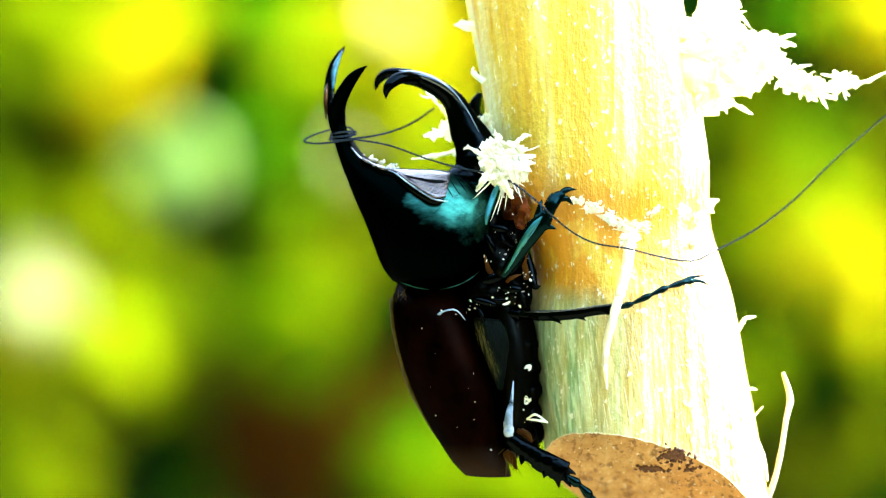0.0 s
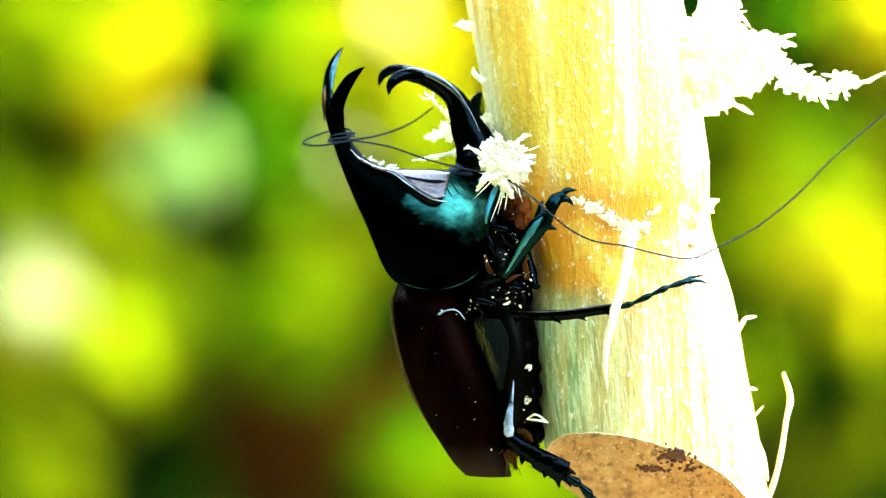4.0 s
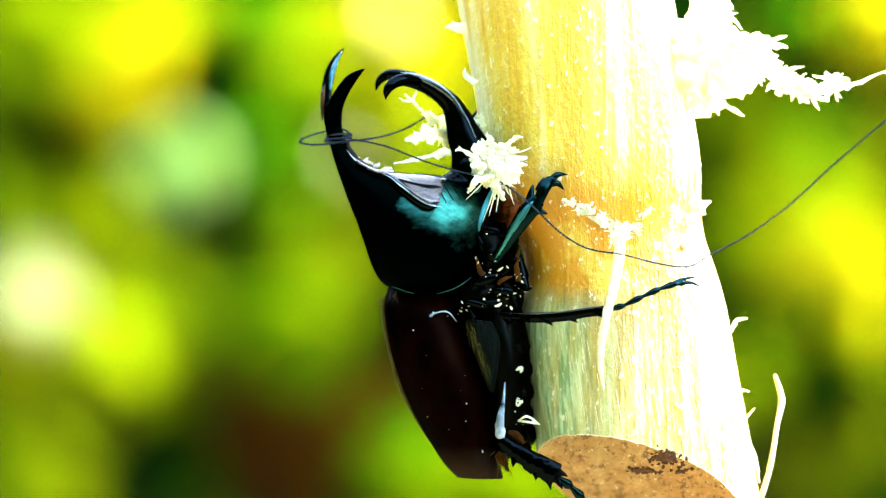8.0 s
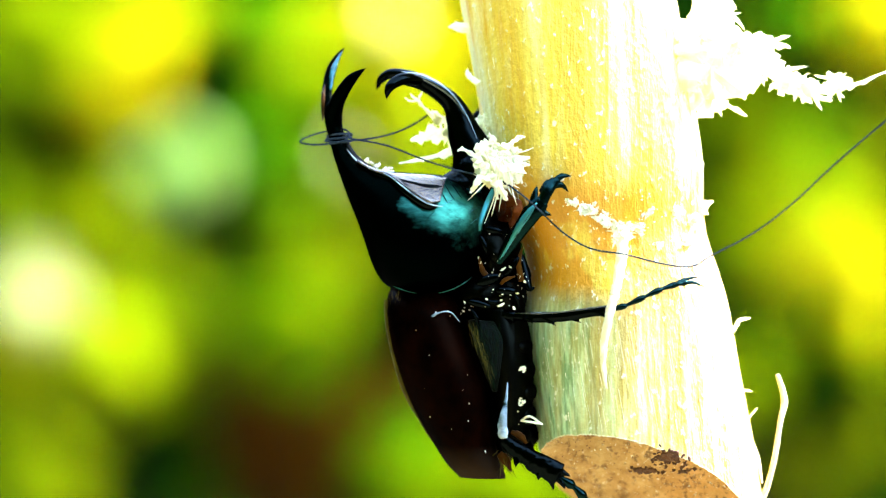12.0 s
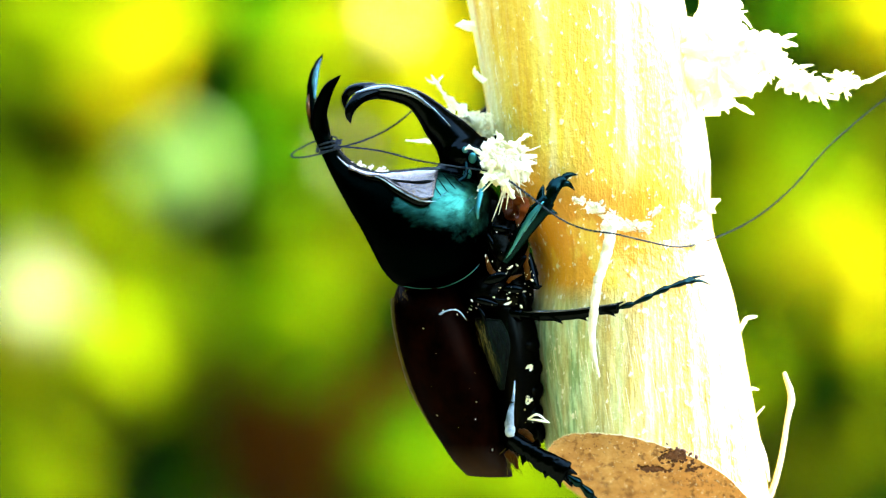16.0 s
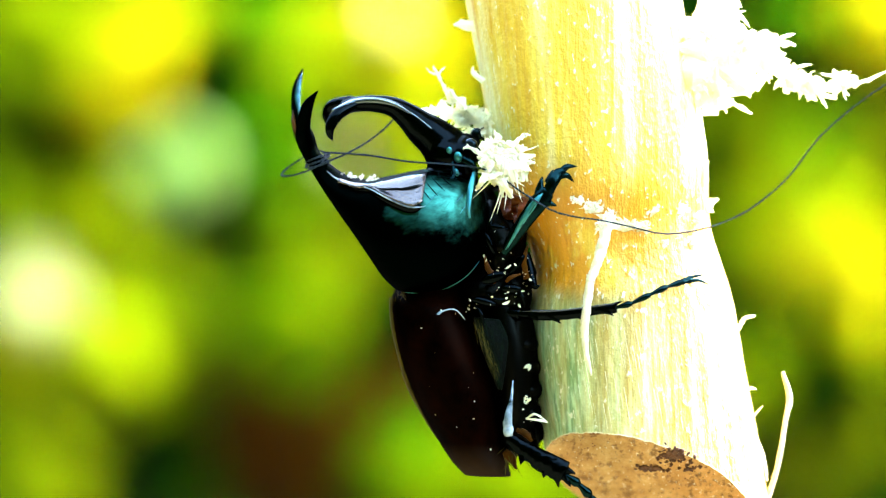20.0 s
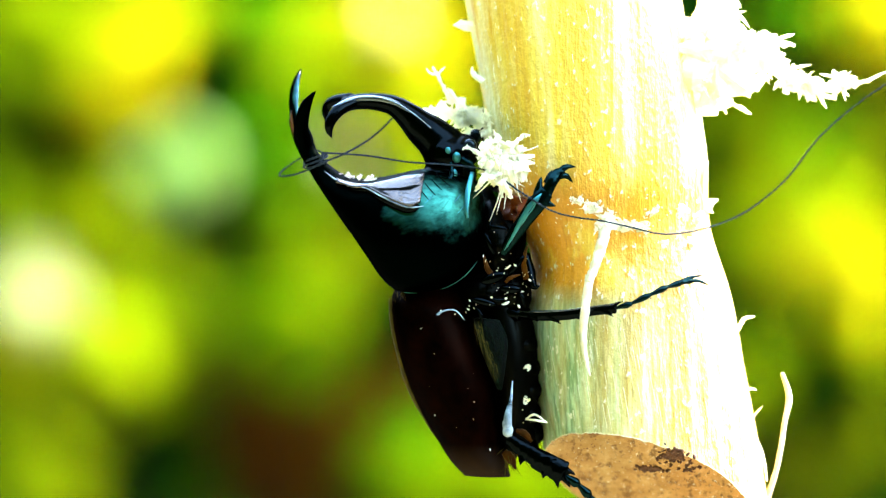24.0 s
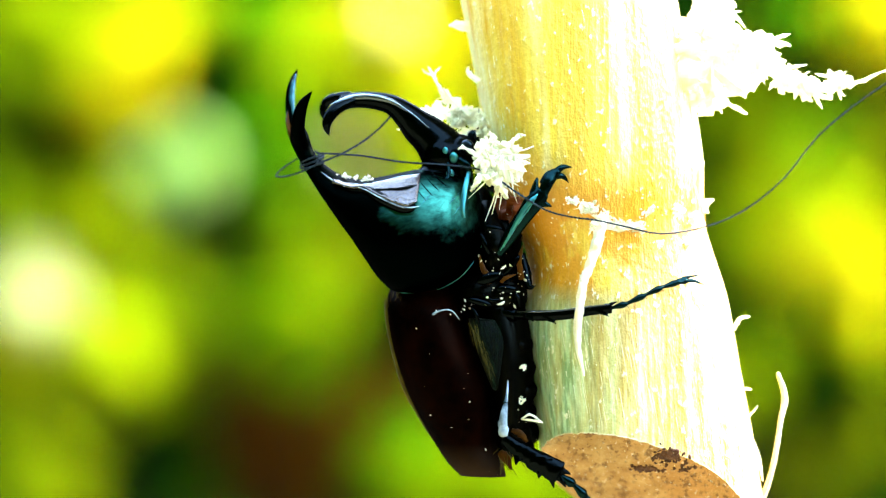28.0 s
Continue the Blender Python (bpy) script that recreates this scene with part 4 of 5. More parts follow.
    bm = loft(fresh(), [((4.27, -10, -9.57), (8.54, -10, -9.89), 2.4), ((5.06, -10, -12.58), (9.81, -10, -12.58), 3.2), ((6.17, -10, -16.14), (9.49, -10, -15.74), 2.9), ((7.75, -10, -19.85), (8.70, -10, -19.70), 1.5)], 24, 24, 2.2)
    part("side_plate", bm, PLATE, b, "hairy green-brown side plate", fuse=0.25)
    bm = fresh()
    for _ in range(60):
        p = Vector((-6.83, -8, -6.27)) + Vector((rng.random() * 2.6, rng.gauss(0, 1.5), -rng.random() * 1.6))
        splinter(bm, p, p + Vector((rng.gauss(0, 0.5), -0.6, 0.8 + rng.random() * 0.6)), 0.022, rng, 0.1)
    for _ in range(26):
        p = Vector((9.19, -9, -28.84)) + Vector((rng.gauss(0, 0.8), rng.gauss(0, 1), rng.gauss(0, 0.6)))
        splinter(bm, p, p + Vector((rng.gauss(0, 1.2), -0.4, -1 - rng.random() * 2)), 0.05, rng, 0.1)
    for _ in range(70):
        p = Vector((-7.17, -6, -6.93)).lerp(Vector((-6.69, -6, -12.66)), rng.random() ** 2) + Vector((rng.gauss(0.1, 0.12), rng.gauss(-1, 1.2), 0))
        splinter(bm, p, p + Vector((-0.3 - 0.4 * rng.random(), -0.3, rng.gauss(0.1, 0.4))), 0.016, rng, 0.15)
    part("bristle_coat", bm, HAIR, b, "fine amber bristles", smooth=False, kind="stuff")
    bm = fresh()
    for _ in range(150):
        s, w = rng.random(), rng.random()
        p = Vector((4.57, -12.6, -9.84)).lerp(Vector((7.88, -12.3, -18.83)), s) + Vector((w * 4.4 * (1 - s), -0.5, 0))
        splinter(bm, p, p + Vector((0.35 - 0.5 * rng.random(), -0.35, -0.5 - 0.5 * rng.random())), 0.018, rng, 0.15)
    part("plate_hair", bm, GREEN_HAIR, b, "short green-black hairs on the side plate", smooth=False, kind="stuff")
    bm = fresh()
    for _ in range(75):
        s = rng.random()
        p = Vector((4.3, -12.9, -9.6)).lerp(Vector((7.3, -12.7, -17.6)), s) + Vector((rng.gauss(0.2, 0.3), -0.5, 0))
        splinter(bm, p, p + Vector((0.5 - 0.3 * rng.random(), -0.3, -0.8 - 0.6 * rng.random())), 0.022, rng, 0.12)
    part("edge_hair", bm, HAIR, b, "golden hairs along the wing edge", smooth=False, kind="stuff")
    for path, w in (([(5.82, -13.2, -0.87), (6.29, -13.2, -2.67), (7.56, -12.8, -4.64)], (0.15, 0.5, 0.7)), ([(11.99, -11.6, 0.71), (11.36, -11.8, -1.66), (11.76, -11.4, -4.26)], (0.1, 0.5, 0.6)),
                    ([(8.82, -12.8, -4.64), (9.52, -13, -4.01), (10.87, -12.6, -3.54)], (0.3, 0.4, 0.1)), ([(10.33, -11.6, -25.32), (11.51, -11.8, -25.79), (12.47, -11.4, -26.91)], (0.4, 0.7, 0.3)), ([(8.71, -9.5, -28.42), (9.57, -9.8, -29.36), (10.37, -9.6, -30.95)], (0.7, 0.9, 0.1))):
        part("joint_skin", tube(fresh(), path, [(v * 0.75, v * 0.4) for v in w], 12, 10, 0.4), AMBER, b, "amber joint membrane")
    for path in ([(6.94, -12, 5.44), (6.62, -12.6, 2.84), (7.09, -12.4, 0.08)], [(7.88, -12.2, 3.23), (8.34, -12.8, 1.26), (9.77, -12.6, 0.08)], [(6.14, -12.6, -6.22), (7.55, -13, -7.16), (9.14, -12.6, -6.85)], [(4.41, -12.4, -7.80), (5.35, -12.8, -9.05), (5.83, -12.6, -10.95)], [(10.09, -12, -5.44), (11.11, -12.4, -6.62), (11.51, -12, -8.20)]):
        part("joint_ridge", tube(fresh(), path, [0.12, 0.3, 0.1], 14, 8, 0.4), HORN, b, "glossy black joint ridge")
    for c, w in (((7.87, -12.8, 2.83), (1.4, 0.5, 0.6)), ((6.61, -12.9, 0.71), (0.5, 0.5, 1.7)), ((7.16, -13, -4.01), (1.9, 0.6, 0.8)), ((9.53, -12.6, -5.59), (1.6, 0.7, 0.7)), ((5.83, -12.7, -7.40), (1.9, 0.6, 0.6)), ((10.32, -12.4, -2.28), (0.5, 0.5, 1.8))):
        part("joint_knob", ball(fresh(), c, w, rng.uniform(-40, 40), 0, 16), HORN, b, "glossy black joint knob")
    return b


beetle = beetle_body()


def pronotum():
    bm = fresh()
    rings = [((-2.56, -4, -5.99), (2.24, -4, -5.83), 3.0), ((-5.43, -4, -5.19), (4.95, -4, -4.08), 7.0), ((-7.35, -4, -4.23), (6.39, -4, -2.16), 9.0), ((-8.79, -4, -2.00), (7.19, -4, 0.88), 10.2), ((-9.99, -4, 1.20), (7.51, -4, 4.23), 10.5),
             ((-11.11, -4, 4.08), (7.35, -4, 7.59), 9.9), ((-12.15, -4, 6.47), (4.95, -4, 9.83), 8.6), ((-13.10, -4, 8.79), (0.64, -4, 11.03), 7.0), ((-13.82, -4, 10.63), (-3.68, -4, 11.27), 5.5), ((-14.46, -4, 12.39), (-7.35, -4, 11.43), 4.2),
             ((-15.02, -4, 14.06), (-10.39, -4, 12.70), 3.0), ((-15.50, -4, 15.66), (-12.39, -4, 14.86), 2.2), ((-16.06, -4, 17.58), (-13.58, -4, 17.18), 1.9), ((-16.30, -4, 19.50), (-13.74, -4, 19.58), 2.3), ((-15.90, -4, 20.85), (-14.14, -4, 21.01), 2.6)]
    loft(bm, rings, 90, 64, 2.3, 0.26)
    skin_tree = BVHTree.FromBMesh(bm)
    tube(bm, [(-15.21, -3, 18.89), (-15.90, -1, 20.96), (-16.1, 0.5, 23.5), (-15.65, 1.5, 25.85), (-14.75, 2, 27.7), (-13.6, 2.2, 29.25)], [(0.88, 1.3), (0.76, 1.1), (0.72, 1.0), (0.64, 0.9), (0.44, 0.6), (0.05, 0.05)], 30, 20)
    tube(bm, [(-14.84, -5, 18.83), (-14.47, -7, 20.75), (-13.5, -8.5, 22.6), (-12.3, -9.5, 24.2), (-10.35, -10, 25.75)], [(1.05, 1.3), (1.05, 1.2), (0.93, 1.05), (0.72, 0.8), (0.05, 0.05)], 30, 20)
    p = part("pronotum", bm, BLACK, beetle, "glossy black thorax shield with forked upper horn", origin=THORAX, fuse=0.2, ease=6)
    # teal strip painting the glint inside the far prong
    bm = tube(fresh(), [(-15.58, -0.8, 22.73), (-15.45, 0.4, 25.03), (-14.91, 1.1, 26.84), (-14.20, 1.7, 28.31)], [0.15, 0.42, 0.32, 0.08], 24, 10)
    part("horn_glint", bm, TEAL_GLINT, p, "teal glint painted inside the horn prong", origin=THORAX)
    bm = tube(fresh(), [(-16.5, -2.6, 18.4), (-16.55, -2.0, 20.2), (-16.6, -1.2, 22.0), (-16.35, -0.2, 23.6)], [(0.1, 0.4), (0.32, 0.7), (0.3, 0.6), (0.08, 0.2)], 20, 10, 0.3)
    part("horn_root", bm, AMBER, p, "amber-brown root of the far prong", origin=THORAX)
    # dusty hollow between the far lip and the near ridge, gloss raised for reflection
    bm = fresh()
    lip = spline([(-11.49, -5, 12.84), (-9.73, -5, 11.89), (-7.34, -5, 11.09), (-3.11, -5, 10.85), (1.12, -5, 10.53)], 30)
    ridge = spline([(-11.29, -7, 12.56), (-8.88, -8.5, 11.3), (-6.6, -10, 10.85), (-4.6, -11, 9.35), (-2.7, -11.6, 8.0), (-1.0, -12, 7.1), (0.4, -12, 7.3)], 30)
    rows = []
    for a, c in zip(lip, ridge):
        row = []
        for k in range(11):
            q = Vector(a).lerp(Vector(c), k / 10)
            row.append(bm.verts.new(drape(skin_tree, q, 0.12 + 1.3 * (k / 10) ** 2)))
        rows.append(row)
    for a, c in zip(rows, rows[1:]):
        for k in range(10):
            bm.faces.new((a[k], a[k + 1], c[k + 1], c[k]))
    fold = [r[4].co + Vector((0, -0.05, 0)) for r in rows[8::3]]
    hollow = part("front_hollow", bm, HOLLOW, p, "dusty hollow below the upper horn, gloss raised for sky reflection", origin=THORAX)
    bm = tube(fresh(), [tuple(v) for v in fold], [0.05] + [0.16 + 0.04 * k for k in range(len(fold) - 2)] + [0.1], 40, 10, 0.5)
    part("hollow_fold", bm, BELLY, p, "dark crease along the hollow", origin=THORAX)
    thick = hollow.modifiers.new("thickness", "SOLIDIFY")
    thick.thickness, thick.offset = 0.0003, 0
    # pale strip: the lip's highlight put into colour
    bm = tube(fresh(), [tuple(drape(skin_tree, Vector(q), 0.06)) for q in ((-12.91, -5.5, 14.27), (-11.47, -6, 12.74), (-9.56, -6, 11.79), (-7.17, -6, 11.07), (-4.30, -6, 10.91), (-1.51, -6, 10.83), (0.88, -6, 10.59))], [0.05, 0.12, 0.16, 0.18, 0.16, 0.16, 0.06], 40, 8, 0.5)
    part("lip", bm, PALE_GLINT, p, "lip of the hollow painted pale as a highlight", origin=THORAX)
    # stiff fringe where the head enters the shield
    for k in range(6):
        a = Vector((-0.08, -10, 9.73)).lerp(Vector((4.27, -10, 10.84)), k / 5)
        e = a + Vector((1.5 + 0.12 * k, -0.4, -2.6 + 0.12 * k))
        bm = tube(fresh(), [tuple(drape(skin_tree, a.lerp(e, u), 0.1)) for u in (0, 0.35, 0.7, 1)], [0.03, 0.06, 0.06, 0.02], 14, 8, 0.3)
        part("fringe_bristle", bm, (LEG, HORN)[k % 2], p, "stiff fringe bristle at the neck", origin=THORAX)
    # fine wrinkles of the flank, every third painted teal as a glint
    wr = random.Random(47)
    for k in range(9):
        a = Vector((2.21, -12, 5.44)) + Vector((wr.gauss(0, 2.4), 0, wr.gauss(0, 1.5)))
        e = a + Vector((1.2 + wr.random(), 0, 0.7 + wr.random()))
        bm = tube(fresh(), [tuple(drape(skin_tree, a.lerp(e, u), 0.01)) for u in (0, 0.5, 1)], [0.02, 0.05 + 0.03 * wr.random(), 0.02], 10, 6, 0.4)
        part("wrinkle", bm, BLACK if k % 3 else TEAL_GLINT, p, "fine raised wrinkle", origin=THORAX)
    # white line painted along the ridge as its glint
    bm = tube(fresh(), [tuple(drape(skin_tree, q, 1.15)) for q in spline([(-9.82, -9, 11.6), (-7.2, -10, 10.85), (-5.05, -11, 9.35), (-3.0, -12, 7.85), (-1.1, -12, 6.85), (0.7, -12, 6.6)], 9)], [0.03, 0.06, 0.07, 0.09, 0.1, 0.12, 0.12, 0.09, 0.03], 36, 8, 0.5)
    part("ridge", bm, PALE_GLINT, p, "ridge line painted pale as a glint", origin=THORAX)
    bm = tube(fresh(), [tuple(drape(skin_tree, Vector(q) - Vector((0.1, 0, 0.45)), 0.45 * min(1, j / 8))) for j, q in enumerate(ridge[4::3])], [0.1, 0.35, 0.6, 0.75, 0.8, 0.8, 0.75, 0.6, 0.3], 40, 14)
    part("ridge_fold", bm, HORN, p, "rounded black fold under the hollow", origin=THORAX)
    bm = tube(fresh(), [tuple(drape(skin_tree, q, 0.05)) for q in ((-7.16, -7, -4.21), (-5.39, -9.2, -4.83), (-3.32, -10.8, -5.45), (-0.71, -11.6, -5.68), (2.21, -11.6, -4.97), (4.58, -10.6, -3.56), (6.49, -9.5, -1.35))], [0.03, 0.04, 0.05, 0.05, 0.06, 0.08, 0.06], 40, 8)
    part("rim", bm, TEAL_GLOSS, p, "thin raised rim", origin=THORAX)
    bm = tube(fresh(), [(7.76, -9, 9.19), (6.95, -11, 7.19), (6.15, -12, 4.81), (5.99, -12, 3.39)], [(0.3, 0.2), (0.42, 0.3), (0.34, 0.3), (0.15, 0.15)], 16, 10)
    part("front_plate", bm, TEAL_GLOSS, p, "grey front edge plate", origin=THORAX)
    bm = fresh()
    rng = random.Random(43)
    for _ in range(50):
        k, v = rng.randrange(4, 26), rng.random()
        q = Vector(lip[k]).lerp(Vector(ridge[k]), v * v)
        chip(bm, drape(skin_tree, q, 0.2), (0.04 + 0.1 * rng.random(), 0.06, 0.04 + 0.05 * rng.random()), rng)
    for _ in range(13):
        q = Vector((-11.51, -4, 13.1)).lerp(Vector((-5.2, -4, 11.0)), rng.random()) + Vector((rng.gauss(0, 0.15), rng.gauss(-0.8, 0.8), rng.gauss(0, 0.08)))
        tuft(bm, q, (0.6, 0.5, 0.32), 7, 0.09, rng)
    part("dust", bm, FIBRE, p, "white crumbs stuck along the horn base", origin=THORAX, kind="stuff")
    return p


thorax = pronotum()


def head():
    bm = fresh()
    ball(bm, (5.27, -4, 11.91), (3.22, 4.6, 3.22), 0)
    ball(bm, (7.35, -4, 11.43), (2.41, 4.2, 2.41), 0)
    ball(bm, (5.27, -4, 8.55), (2.57, 4.6, 2.41), 0)
    ball(bm, (3.28, -4, 9.83), (3.22, 4.6, 2.09), 0)
    tube(bm, [(5.2, -4, 10.4), (5.1, -4, 12.6), (4.35, -4, 14.9), (3.3, -4, 16.9), (2.45, -4, 18.9), (1.1, -4, 21.2), (-1.1, -4, 22.8), (-3.5, -4, 23.85), (-5.5, -4, 24.2)],
         [(3.6, 3.8), (3.4, 3.5), (2.85, 3.0), (2.45, 2.5), (1.95, 2.0), (1.45, 1.7), (1.2, 1.6), (1.08, 1.8), (1.0, 2.3)], 60, 30)
    tube(bm, [(-3.67, -5, 24.09), (-5.72, -7, 24.01), (-7.1, -8, 23.3), (-7.85, -8.5, 22.3), (-8.0, -8.6, 20.8)], [(0.88, 1.0), (0.88, 1.0), (0.80, 0.9), (0.60, 0.7), (0.05, 0.05)], 26, 18)
    tube(bm, [(-4.32, -3, 24.57), (-6.34, -1, 24.97), (-7.97, 0.4, 24.87), (-9.2, 0.8, 23.9), (-9.65, 0.8, 22.2)], [(0.80, 1.0), (0.72, 0.9), (0.72, 0.85), (0.56, 0.65), (0.05, 0.05)], 26, 18)
    h = part("head", bm, HORN, beetle, "glossy black head with long curved forked horn", origin=NECK, fuse=0.2, ease=4)
    # thin pale strip painting the glint on the horn's upper edge
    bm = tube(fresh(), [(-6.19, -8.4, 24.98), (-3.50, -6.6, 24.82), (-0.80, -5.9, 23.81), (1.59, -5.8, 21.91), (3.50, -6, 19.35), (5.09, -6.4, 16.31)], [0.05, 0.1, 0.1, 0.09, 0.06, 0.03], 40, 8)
    part("horn_edge_glint", bm, PALE_GLINT, h, "thin strip painted as a glint along the horn", origin=NECK)
    # added strip that makes the broad highlight along the horn's top
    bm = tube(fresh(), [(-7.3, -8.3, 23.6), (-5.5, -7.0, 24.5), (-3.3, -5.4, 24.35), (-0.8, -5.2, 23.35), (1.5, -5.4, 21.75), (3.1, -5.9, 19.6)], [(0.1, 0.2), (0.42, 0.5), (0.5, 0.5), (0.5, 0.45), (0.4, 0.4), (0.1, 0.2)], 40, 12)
    part("horn_glint", bm, GLINT_STRIP, h, "glossier strip added for the highlight along the horn", origin=NECK)
    part("eye", ball(fresh(), (9.21, -7.8, 12.15), (0.95, 0.8, 0.95)), EYE, h, "small shiny black eye", origin=NECK)
    part("eye", ball(fresh(), (9.33, 0, 12.31), (0.95, 0.8, 0.95)), EYE, h, "small shiny black eye", origin=NECK)
    bm = tube(fresh(), [(5.87, -8, 11.19), (5.38, -9.5, 9.42), (4.11, -10, 8.78)], [0.35, 0.3, 0.55], 14, 10)
    part("antenna", bm, LEG, h, "short clubbed antenna", origin=NECK)
    bm = tube(fresh(), [(6.68, -7, 11.21), (8.02, -8, 9.76), (8.10, -8, 7.62)], [0.9, 0.7, 0.2], 14, 10)
    part("mandible", bm, LEG, h, "", origin=NECK)
    # knobs set where teal glints sit, their gloss raised to match
    for c, r in (((6.90, -8.3, 11.42), 0.6), ((5.55, -8.6, 9.51), 0.6), ((7.94, -7.8, 9.77), 0.45), ((6.19, -8.2, 12.77), 0.4)):
        part("cheek_knob", ball(fresh(), c, (r, r * 0.7, r * 1.3), 25), TEAL_GLOSS, h, "cheek knob with gloss raised for a teal glint", origin=NECK)
    return h


skull = head()


def spike(bm, a, b, r):
    a, b = Vector(a), Vector(b)
    return tube(bm, [a, a.lerp(b, 0.55) + Vector((0, -0.1, 0.12)), b], [r, r * 0.6, 0.03], 8, 8)


def claws(leg, first, second, o):
    for path, r in (first, second):
        part("claw", tube(fresh(), path, [r, r * 0.8, 0.03], 12, 8), LEG, leg, origin=o)


def tarsus(leg, path, r, o, count=5):
    pts = [Vector(p) for p in spline(path, count + 1)]
    for a, b in zip(pts, pts[1:]):
        bm = tube(fresh(), [a, a.lerp(b, 0.35), a.lerp(b, 0.8), b + (b - a) * 0.1], [r * 0.5, r * 0.8, r * 1.15, r * 0.5], 10, 10)
        spike(bm, a.lerp(b, 0.8), b + Vector((0.35, -0.2, -0.55)), r * 0.3)
        part("foot_segment", bm, LEG, leg, origin=o)


def legs():
    # near fore leg
    o = Vector((8.74, -13, -3.07))
    bm = fresh()
    tube(bm, [(6.96, -10, 1.27), (7.73, -12, -1.10), (8.65, -13.4, -3.38)], [(1.2, 1.2), (1.8, 1.5), (1.2, 1.1)], 20, 16)
    ball(bm, (8.34, -13.3, -2.91), (1.3, 1.1, 1.2))
    fore = part("fore_leg", bm, BELLY, beetle, "blue-black spiny fore leg gripping the stalk", origin=o, fuse=0.2)
    bm = fresh()
    tube(bm, [(8.33, -13.6, -3.85), (9.73, -14.6, -1.65), (11.44, -15.6, 0.86), (13.15, -16, 3.21), (14.56, -16, 4.78)], [(0.6, 0.6), (0.95, 0.7), (1.12, 0.75), (1.3, 0.7), (1.0, 0.6)], 24, 16)
    spike(bm, (13.39, -16, 3.37), (15.98, -15.6, 2.66), 0.75)
    spike(bm, (11.83, -15.6, 2.27), (12.06, -15.8, 4.15), 0.6)
    spike(bm, (13.16, -15.6, 4.39), (13.79, -15.4, 7.13), 0.7)
    part("tibia", bm, LEG, fore, "broad toothed shin", origin=o, fuse=0.17, ease=3)
    bm = tube(fresh(), [(14.25, -16, 4.15), (15.03, -16, 5.87), (15.83, -15.6, 7.13), (16.69, -15.4, 7.68)], [(0.75, 0.6), (0.8, 0.6), (0.8, 0.5), (0.5, 0.4)], 16, 12)
    part("foot_segment", bm, LEG, fore, origin=o)
    claws(fore, ([(16.15, -15.4, 7.37), (17.17, -15.2, 8.23), (18.60, -14.6, 8.24)], 0.5), ([(16.15, -15.4, 6.98), (17.18, -15, 6.98), (18.14, -14.4, 6.05)], 0.5), o)
    # added strip whose raised gloss makes the shin's teal sheen
    bm = tube(fresh(), [(8.6, -14.4, -3.3), (9.9, -15.2, -1.2), (11.3, -16.1, 1.2), (12.7, -16.5, 3.3), (13.7, -16.5, 4.5)], [(0.08, 0.1), (0.35, 0.35), (0.5, 0.4), (0.45, 0.4), (0.1, 0.2)], 28, 12, 0.2)
    part("shin_sheen", bm, TEAL_GLOSS, fore, "glossier strip added for teal sheen on the shin", origin=o)
    # thin teal strip painted as the shin's glint
    bm = tube(fresh(), [(8.94, -15.0, -3.0), (10.2, -15.7, -0.9), (11.7, -16.6, 1.5), (13.0, -16.9, 3.4)], [0.03, 0.08, 0.09, 0.04], 24, 8, 0.5)
    part("shin_glint", bm, TEAL_GLINT, fore, "strip standing for a glint along the shin", origin=o)
    part("claw", spike(fresh(), (14.42, -15.4, 5.96), (15.22, -15, 7.84), 0.5), LEG, fore, origin=o)
    # far fore leg, seen above the head
    o2 = Vector((5.17, 3, 15.44))
    far = part("fore_leg", tube(fresh(), [(6.30, 2, 11.38), (5.51, 4, 15.47), (4.78, 4, 19.11)], [1.0, 1.2, 0.9], 14, 12), HORN, beetle, "black fore leg on the far side", origin=o2)
    bm = tube(fresh(), [(4.94, 4, 18.30), (4.37, 4, 19.92), (4.70, 4, 21.30), (5.34, 4, 22.35)], [0.9, 0.9, 0.7, 0.3], 14, 12)
    part("tibia", bm, HORN, far, origin=o2)
    # middle leg across the front of the stalk
    o = Vector((9.57, -10, -9.10))
    mid = part("middle_leg", tube(fresh(), [(7.61, -9, -7.84), (9.17, -10.6, -8.85), (10.89, -11.6, -9.23)], [(1.1, 1.1), (1.0, 1.0), (0.85, 0.8)], 16, 12), HORN, beetle, "thin black spiny middle leg across the stalk", origin=o)
    bm = fresh()
    tube(bm, [(10.10, -11.4, -9.15), (13.84, -13.4, -9.28), (17.73, -14.8, -9.10), (21.22, -16, -8.53), (24.09, -16.6, -8.21)], [(0.5, 0.5), (0.75, 0.6), (0.75, 0.6), (0.7, 0.6), (0.75, 0.6)], 30, 12)
    for a, c in (((14.77, -14, -9.51), (16.32, -14.6, -10.36)), ((17.88, -15, -9.18), (19.74, -15.6, -9.95)), ((21.99, -16.4, -8.61), (23.53, -16.8, -9.30)), ((23.16, -16.4, -8.14), (24.70, -17, -7.43)), ((12.28, -13, -9.36), (13.21, -13.6, -10.06))):
        spike(bm, a, Vector(c) + (Vector(c) - Vector(a)) * 0.25, 0.4)
    part("tibia", bm, HORN, mid, "thin shin with short spines", origin=o, fuse=0.13, ease=2)
    # glossy strip added for the highlight on the shin's upper edge
    bm = tube(fresh(), [(10.41, -12, -8.75), (13.83, -14, -8.72), (17.71, -15.4, -8.46), (21.59, -16.6, -7.90), (23.76, -17, -7.66)], [0.05, 0.12, 0.1, 0.12, 0.05], 30, 8, 0.6)
    part("shin_glint", bm, SHINY, mid, "strip standing for a glint along the shin", origin=o)
